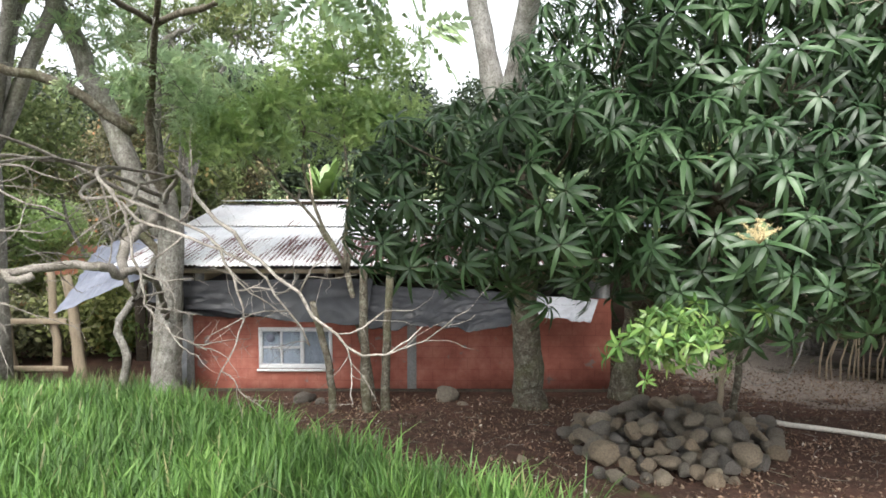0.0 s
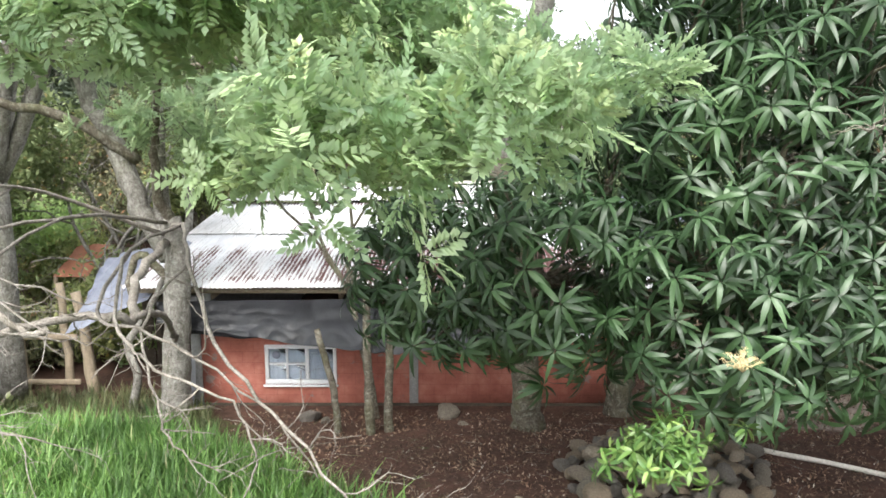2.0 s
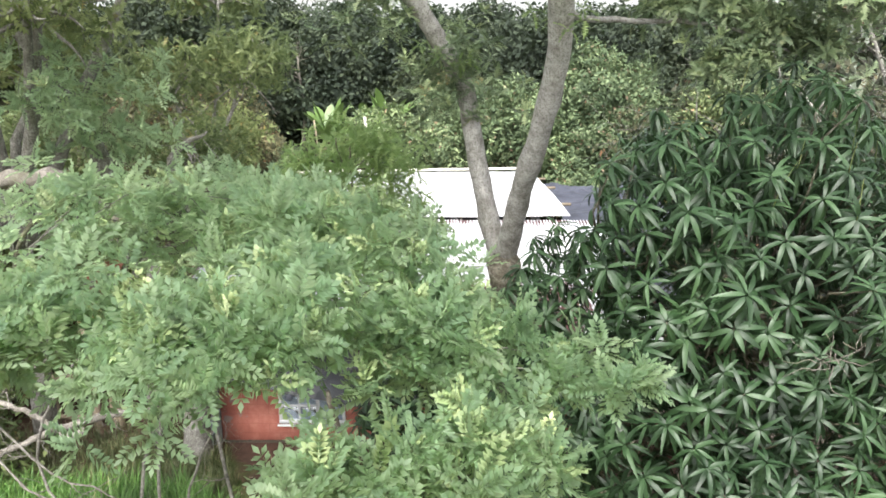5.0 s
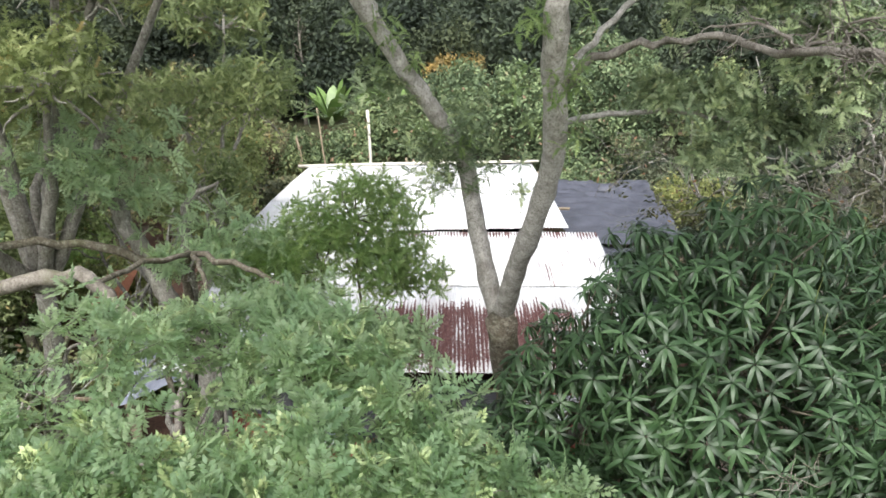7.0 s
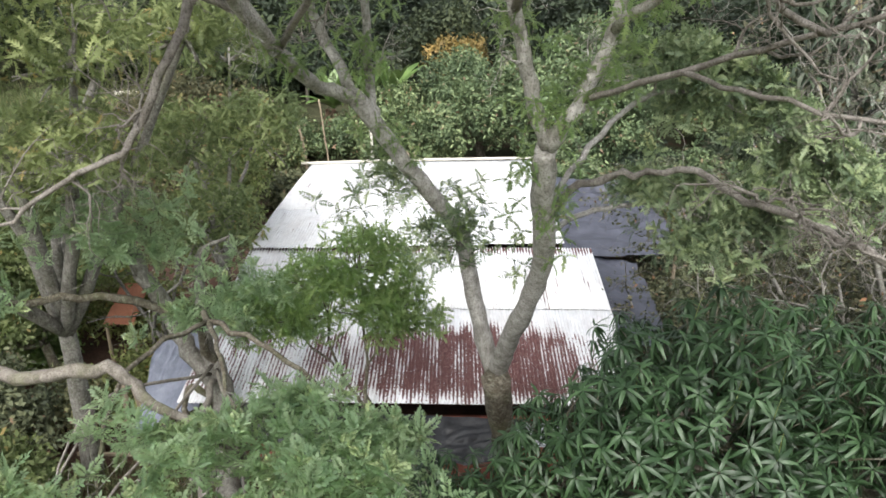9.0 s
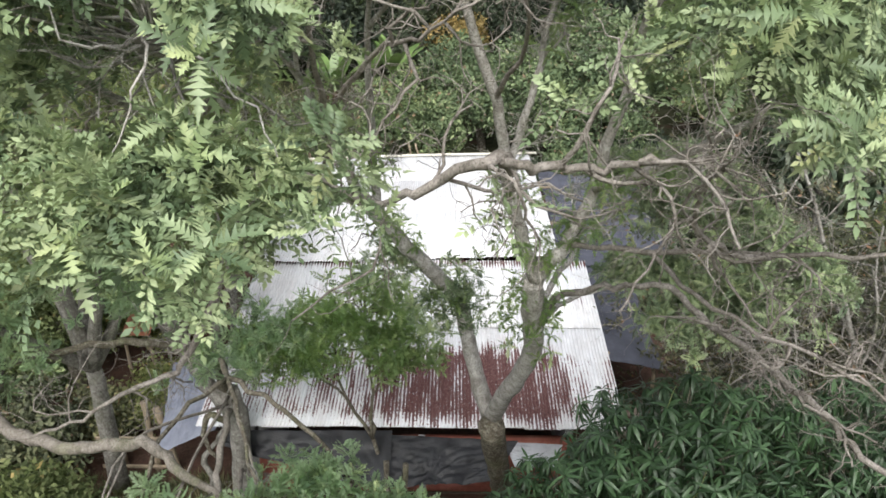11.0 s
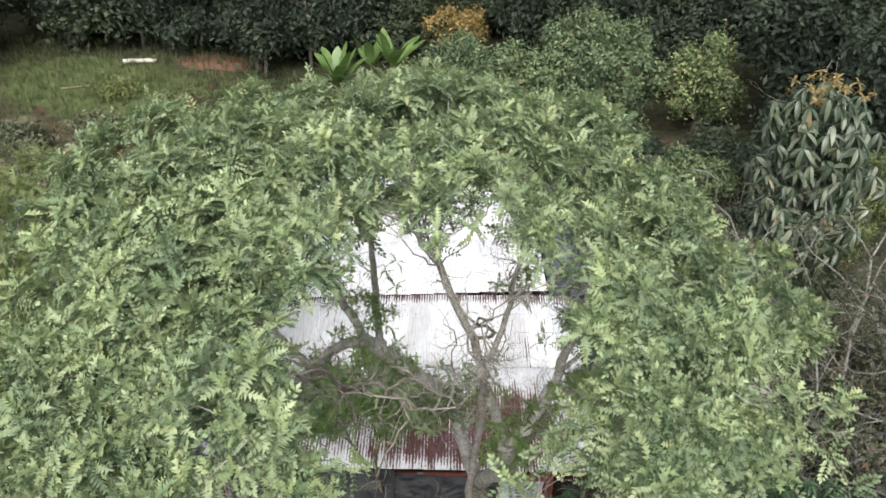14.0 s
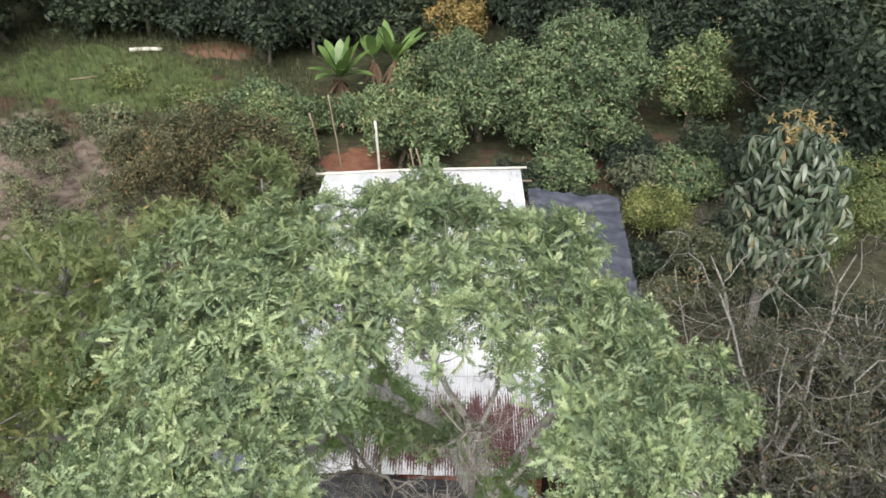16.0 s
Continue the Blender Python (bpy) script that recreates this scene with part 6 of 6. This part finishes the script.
for x, y, r, h, mat, label in (
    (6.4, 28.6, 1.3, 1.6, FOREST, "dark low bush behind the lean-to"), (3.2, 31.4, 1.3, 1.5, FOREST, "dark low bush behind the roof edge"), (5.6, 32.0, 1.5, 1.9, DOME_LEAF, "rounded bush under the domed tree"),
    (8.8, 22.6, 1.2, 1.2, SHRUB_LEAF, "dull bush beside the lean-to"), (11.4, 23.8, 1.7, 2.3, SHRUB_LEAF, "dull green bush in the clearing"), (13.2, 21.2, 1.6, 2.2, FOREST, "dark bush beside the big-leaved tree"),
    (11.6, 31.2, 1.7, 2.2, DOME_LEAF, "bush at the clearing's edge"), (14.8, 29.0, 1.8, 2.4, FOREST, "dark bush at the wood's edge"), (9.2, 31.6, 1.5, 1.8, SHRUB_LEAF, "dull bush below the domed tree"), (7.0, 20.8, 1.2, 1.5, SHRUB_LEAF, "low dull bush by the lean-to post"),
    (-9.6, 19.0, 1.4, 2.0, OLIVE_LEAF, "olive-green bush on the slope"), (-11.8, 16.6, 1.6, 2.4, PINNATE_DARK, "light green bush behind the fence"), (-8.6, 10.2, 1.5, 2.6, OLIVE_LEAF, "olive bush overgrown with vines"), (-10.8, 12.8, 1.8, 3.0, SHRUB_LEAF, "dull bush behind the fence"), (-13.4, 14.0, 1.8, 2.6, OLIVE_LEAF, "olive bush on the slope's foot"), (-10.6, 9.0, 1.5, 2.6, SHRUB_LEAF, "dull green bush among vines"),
    # FOREST bushes stand in dark gaps: their near-black leaves carry the shade there
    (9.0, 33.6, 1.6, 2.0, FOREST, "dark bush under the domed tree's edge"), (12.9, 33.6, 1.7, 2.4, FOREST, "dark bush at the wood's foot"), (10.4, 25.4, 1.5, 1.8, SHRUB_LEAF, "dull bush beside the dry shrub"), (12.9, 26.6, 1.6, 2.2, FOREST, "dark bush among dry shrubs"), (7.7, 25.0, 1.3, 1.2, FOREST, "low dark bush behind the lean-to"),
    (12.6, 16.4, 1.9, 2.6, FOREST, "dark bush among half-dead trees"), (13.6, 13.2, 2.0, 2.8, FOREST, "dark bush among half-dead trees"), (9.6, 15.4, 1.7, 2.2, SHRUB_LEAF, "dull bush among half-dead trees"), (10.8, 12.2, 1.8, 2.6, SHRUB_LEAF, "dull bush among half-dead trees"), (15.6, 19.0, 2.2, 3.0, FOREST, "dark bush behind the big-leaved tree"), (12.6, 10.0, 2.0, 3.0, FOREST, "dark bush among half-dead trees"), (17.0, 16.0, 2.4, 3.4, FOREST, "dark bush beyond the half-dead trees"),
    (-7.5, 15.3, 1.2, 1.7, OLIVE_LEAF, "olive bush behind the wooden fence"), (-8.9, 14.6, 1.1, 1.5, SHRUB_LEAF, "dull bush behind the wooden fence"), (-6.6, 15.6, 0.8, 1.2, PINNATE_DARK, "green bush beside the lean-to"),
    (-4.9, 37.6, 1.4, 2.2, DOME_LEAF, "green bush before the banana plants"), (-7.8, 37.4, 1.4, 1.9, DOME_LEAF, "green bush before the banana plants"), (-1.6, 40.6, 1.7, 3.4, DOME_LEAF, "green bushy tree beside the banana plants"), (-2.4, 36.8, 1.5, 2.6, DOME_LEAF, "green bush behind the poles"),
    (-18.4, 35.6, 1.2, 1.1, SHRUB_LEAF, "low dull bush in the turf"), (-21.2, 33.0, 1.4, 1.3, SHRUB_LEAF, "low dull bush on the slope"), (-15.4, 38.6, 1.1, 1.0, OLIVE_LEAF, "low olive bush in the turf"), (-17.2, 26.2, 1.0, 1.0, SHRUB_LEAF, "low brownish bush on the bare slope"), (-13.2, 25.0, 0.9, 1.0, OLIVE_LEAF, "low olive bush on the bare slope"), (-19.2, 40.2, 1.0, 0.8, OLIVE_LEAF, "low olive bush in the turf"),
    (-15.0, 17.0, 1.6, 1.8, SHRUB_LEAF, "low dull bush on the slope"), (-7.0, 30.2, 1.3, 1.6, SHRUB_LEAF, "dull bush at the roof's back corner"), (-12.2, 31.0, 1.5, 1.5, SHRUB_LEAF, "low brownish bush on the slope"), (-16.2, 33.6, 1.3, 1.0, SHRUB_LEAF, "low brownish bush in the turf"), (-13.6, 36.5, 1.4, 1.5, DOME_LEAF, "green bush at the turf's edge"), (-10.8, 38.4, 1.6, 2.0, DOME_LEAF, "green bush near the banana plants"),
):
    z = hz(x, y)
    leafy_tree("bush", label, (x, y), 0.06, [((x, y, z + h * 0.5), (r, r * 0.95, h * 0.5)), ((x + r * 0.5, y + 0.3, z + h * 0.35), (r * 0.7, r * 0.7, h * 0.4))], MID_LEAF if y > 26 else SMALL_LEAF, mat, 7 if y > 26 else 9, "bush", limbs=5)


def build_banana(x, y, h, n, label):
    z = hz(x, y)
    ob = thing("banana_plant", label, "banana plant", (x, y, z), "banana plants")
    for k in range(2 if n > 7 else 1):
        dx = rng.normal() * 0.35 * k
        part("stem", tube(Shape(), bend([(dx, 0, -0.1), (dx * 1.1, 0.05, h * 0.5), (dx * 1.3, 0, h)], 4, 0.01), [0.2, 0.16, 0.1], 9, 0.05), BANANA_STEM, ob, smooth=True)
    for i in range(n):
        a = i * 2.4 + rng.normal() * 0.2
        up = radians(rng.uniform(30, 74))
        ln = rng.uniform(2.3, 3.1)
        s = np.linspace(0, 1, 9)
        droop = rng.uniform(0.12, 0.45)
        r = ln * (s * math.cos(up))
        zz = h + ln * (s * math.sin(up)) - droop * ln * s**2.2 * 0.8
        d, nn = np.array([math.cos(a), math.sin(a), 0]), np.array([-math.sin(a), math.cos(a), 0])
        mid = d * r[:, None] + np.array([0, 0, 1]) * zz[:, None]
        half = (0.34 * np.sin(np.pi * np.clip(0.05 + 0.95 * s, 0, 1)) ** 0.6 * np.clip((s - 0.1) * 6, 0.08, 1))[:, None] * nn
        rag = rng.uniform(0.8, 1.05, (9, 1))
        lift = np.array([0, 0, 0.06])
        v = np.concatenate([mid + half * rag + lift * np.sin(np.pi * s)[:, None], mid, mid - half * rag[::-1] + lift * np.sin(np.pi * s)[:, None]])
        f = [(j, j + 1, j + 10, j + 9) for j in range(8)] + [(j + 9, j + 10, j + 19, j + 18) for j in range(8)]
        part("leaf", Shape().faces(v, f), BANANA_LEAF, ob, smooth=True)
    # dead brown leaves hang about the stem
    sh = Shape()
    leaves_at(sh, [rosette(14, 1.5, 0.34, -84, -48, 0.15)], np.array([[0, 0, h * 0.95], [0.1, 0, h * 0.8]]), np.tile([0, 0, 1.0], (2, 1)), (0.9, 1.1), 0.05)
    part("dead_leaf", sh, BANANA_STEM, ob, "dry brown hanging leaves")


build_banana(-6.4, 40.2, 1.7, 22, "tall banana plant with bright leaves and dry brown skirt")
build_banana(-3.4, 41.6, 2.1, 8, "banana plant with greyish leaves among bushes")
build_banana(-4.7, 42.6, 1.7, 7, "smaller banana plant behind another")


def build_big_leaf_tree():
    x, y = 9.75, 17.8
    z = hz(x, y)
    ob = thing("big_leaf_tree", "tree with large drooping grey-green leaves", "tree", (x, y, z))
    trunk = bend([(0, 0, -0.1), (0.05, 0, 3.5), (-0.1, -0.1, 6.5), (-0.2, -0.2, 9.6)], 4, 0.02)
    part("trunk", tube(Shape(), trunk, [0.2, 0.15, 0.06], 9, 0.05), BARK, ob, smooth=True)
    loc = [((0.0, -0.1, 9.1), (1.35, 1.3, 1.3)), ((0.2, 0, 7.6), (1.75, 1.5, 1.6)), ((0.3, 0.2, 6.3), (1.5, 1.3, 1.3))]
    pos, out = lobe_points(loc, 7, 0.6, 1.0)
    sh = Shape()
    leaves_at(sh, [rosette(10, 0.46, 0.11, -75, -10, 0.5) for _ in range(5)], pos, out * 0.45 + np.array([0, 0, 1.0]), (0.8, 1.2), 0.15)
    part("crown", sh, BREAD_LEAF, ob, "large drooping grey-green leaves")
    sh = Shape()
    p = np.array([-0.1, -0.25, 10.35]) + rng.normal(size=(26, 3)) * np.array([0.5, 0.4, 0.14])
    leaves_at(sh, [rosette(8, 0.26, 0.09, -20, 45, 0.4) for _ in range(3)], p, np.tile([0, 0, 1.0], (26, 1)), (0.45, 0.8), 0.4)
    part("young_leaves", sh, RUSTY_LEAF, ob, "rust-coloured young leaves at the top")
    for q in (trunk[6:], trunk[9:]):
        sh = Shape()
        dead_twigs(sh, q, 0.03, 2, 1.6, 4, 6, 0.2)
        tagged(part("limb", sh, BARK, ob), kind="stuff")


build_big_leaf_tree()


def bare_shrub(name, label, x, y, r, h, many, mat=TWIG, leaf=None, leaf_n=0, base_r=0.05):
    z = hz(x, y)
    ob = thing(name, label, "shrub", (x, y, z))
    sh = Shape()
    for _ in range(many):
        d = np.array([rng.normal() * r, rng.normal() * r, h * rng.uniform(0.5, 1)])
        q = crooked((rng.normal() * 0.1, rng.normal() * 0.1, -0.05), d, np.linalg.norm(d) * 1.1, 9, 0.16)
        tube(sh, q, [base_r, base_r * 0.25], 5)
        dead_twigs(sh, q[3:], base_r * 0.45, 3 if h > 2 else 2, h * 0.4, 4, 5, 0.3, 0.02, 0.9)
    part("twig", sh, mat, ob)
    if leaf_n:
        v = sh.arrays()[0]
        p = v[rng.choice(len(v), leaf_n)]
        s2 = Shape()
        leaves_at(s2, SMALL_LEAF, p, np.tile([0, 0, 1.0], (leaf_n, 1)), (0.6, 1.1), 0.5)
        part("crown", s2, leaf, ob)
    return ob


for x, y, h in ((8.6, 12.2, 8.0), (9.8, 13.6, 7.0), (11.4, 14.0, 5.8), (7.8, 15.6, 4.2), (10.6, 11.2, 6.8), (12.2, 12.0, 6.2)):
    bare_shrub("dead_tree", "tangled grey half-dead tree with bare crooked limbs", x, y, 1.6, h, 11, BARK, DUSK_LEAF, 620, 0.1)
leafy_tree("side_tree", "yellow-green tree growing beside the roof", (-5.9, 16.0), 0.11, [((-5.3, 15.2, 5.2), (1.1, 1.1, 1.0)), ((-4.4, 16.5, 7.0), (1.3, 1.2, 0.9)), ((-6.2, 16.8, 6.6), (1.2, 1.2, 1.0)), ((-5.2, 17.5, 8.6), (1.2, 1.1, 0.9))], SMALL_SPRAY, OLIVE_LEAF, 7, bark=BARK, limbs=9)
leafy_tree("vine_tree", "tall vine-hung tree with thin olive foliage", (-7.8, 12.9), 0.2, [((-7.0, 9.8, 10.7), (1.7, 1.7, 1.0)), ((-8.6, 11.5, 9.4), (1.8, 1.7, 1.2)), ((-5.6, 10.2, 8.1), (1.3, 1.3, 0.8)), ((-6.8, 12.5, 7.2), (1.5, 1.4, 1.0)), ((-8.4, 8.2, 8.8), (1.5, 1.5, 1.1)), ((-5.3, 10.4, 9.5), (1.1, 1.1, 0.7)), ((-4.1, 11.6, 9.7), (0.9, 0.9, 0.5)), ((-6.4, 14.0, 9.2), (1.3, 1.2, 0.8))], SMALL_SPRAY, OLIVE_LEAF, 5.5, bark=BARK, limbs=14)
bare_shrub("dead_tree", "tangled grey half-dead tree with bare crooked limbs", 13.2, 15.4, 1.7, 5.2, 11, BARK, DUSK_LEAF, 500, 0.09)
bare_shrub("dry_shrub", "leafless pinkish-grey shrub beside an olive bush", 11.4, 27.5, 1.0, 2.6, 9, TWIG, None, 0, 0.03)
for k, (x, y) in enumerate(((-13.5, 27), (-15.5, 25), (-12.5, 23.5), (-16.5, 29.5), (-14.0, 21.5), (-17.5, 23), (-14.6, 31), (-18.2, 27), (-12.4, 29), (-16.4, 21), (-19.5, 30.5), (-13.0, 33.5), (-15.0, 28.0), (-17.0, 32.5))):
    bare_shrub("dry_shrub", "low tangled dry brush on the open slope", x, y, 1.0, 1.3 + 0.25 * (k % 3), 10, TWIG, SHRUB_LEAF, 170, 0.028)
bare_shrub("bare_tree", "thin bare grey tree leaning over the slope", -7.6, 17.2, 1.0, 6.0, 4, BARK, OLIVE_LEAF, 130, 0.07)


def build_forest():
    """The dark wooded hill behind: single trees in front, one mass of woods further up."""
    spots = []
    for row, y in enumerate((48.5, 52.5, 57.5)):
        for x in np.arange(-40, 42, 5.6):
            xx, yy = x + rng.normal() * 1.2 + 2.5 * (row % 2), y + rng.normal() * 1.2
            spots.append((xx, yy))
    spots += [(17, 36), (21, 33.5), (25, 37), (19, 41), (15.5, 43.5), (24, 43), (29, 34), (22.5, 28.5), (27, 28), (18.5, 30.5), (33, 39), (4.5, 43), (9, 43.5), (-1.5, 46), (-29, 41.5), (-33, 37), (-30.5, 33), (-34, 29), (-12, 45.5), (-18, 47.5), (-24, 46.5), (-27.5, 44)]
    for x, y in spots:
        z = hz(x, y)
        h = rng.uniform(5.2, 9.8)
        w = rng.uniform(0.65, 1.1)
        lobes = [((x, y, z + h * 0.62), (2.9 * w, 2.6 * w, h * 0.38)), ((x + rng.normal() * 1.6, y - 0.8, z + h * 0.35), (2.4, 2.0, h * 0.3)), ((x + rng.normal() * 1.8, y + rng.normal(), z + h * rng.uniform(0.45, 0.8)), (1.5, 1.4, h * 0.2))]
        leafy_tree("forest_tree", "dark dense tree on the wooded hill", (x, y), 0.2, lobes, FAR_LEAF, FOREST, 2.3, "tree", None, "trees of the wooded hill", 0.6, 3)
    sh = Shape()
    pts, out = [], []
    for _ in range(190):
        x, y = rng.uniform(-90, 90), rng.uniform(60, 105)
        z = hz(x, y)
        h = rng.uniform(5, 8)
        p, o = lobe_points([((x, y, z + h * 0.55), (3.6, 3.4, h * 0.48))], 0.5, 0.8, 1.05, lambda q: q[:, 1] < y + 1.5)
        pts.append(p)
        out.append(o)
    leaves_at(sh, FAR_LEAF, np.concatenate(pts), np.concatenate(out), (1.2, 1.9), 0.5)
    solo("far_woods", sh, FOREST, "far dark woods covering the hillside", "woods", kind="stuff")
    # two pale bare trunks at the wood's edge
    for x, y in ((-23.5, 46.5), (-19.8, 47.0), (-11.5, 44.5), (-9.0, 46.5), (-27.5, 43.0), (16.5, 34.5), (21.0, 31.5)):
        z = hz(x, y)
        ob = thing("bare_tree", "pale bare trunk standing at the wood's edge", "tree", (x, y, z))
        q = bend([(0, 0, -0.1), (0.1, 0, 2.5), (-0.2, 0, 5.5)], 5, 0.04)
        sh = Shape()
        tube(sh, q, [0.13, 0.05], 7)
        dead_twigs(sh, q[4:], 0.05, 2, 1.8, 4, 5, 0.25)
        part("trunk", sh, TWIG, ob)


build_forest()
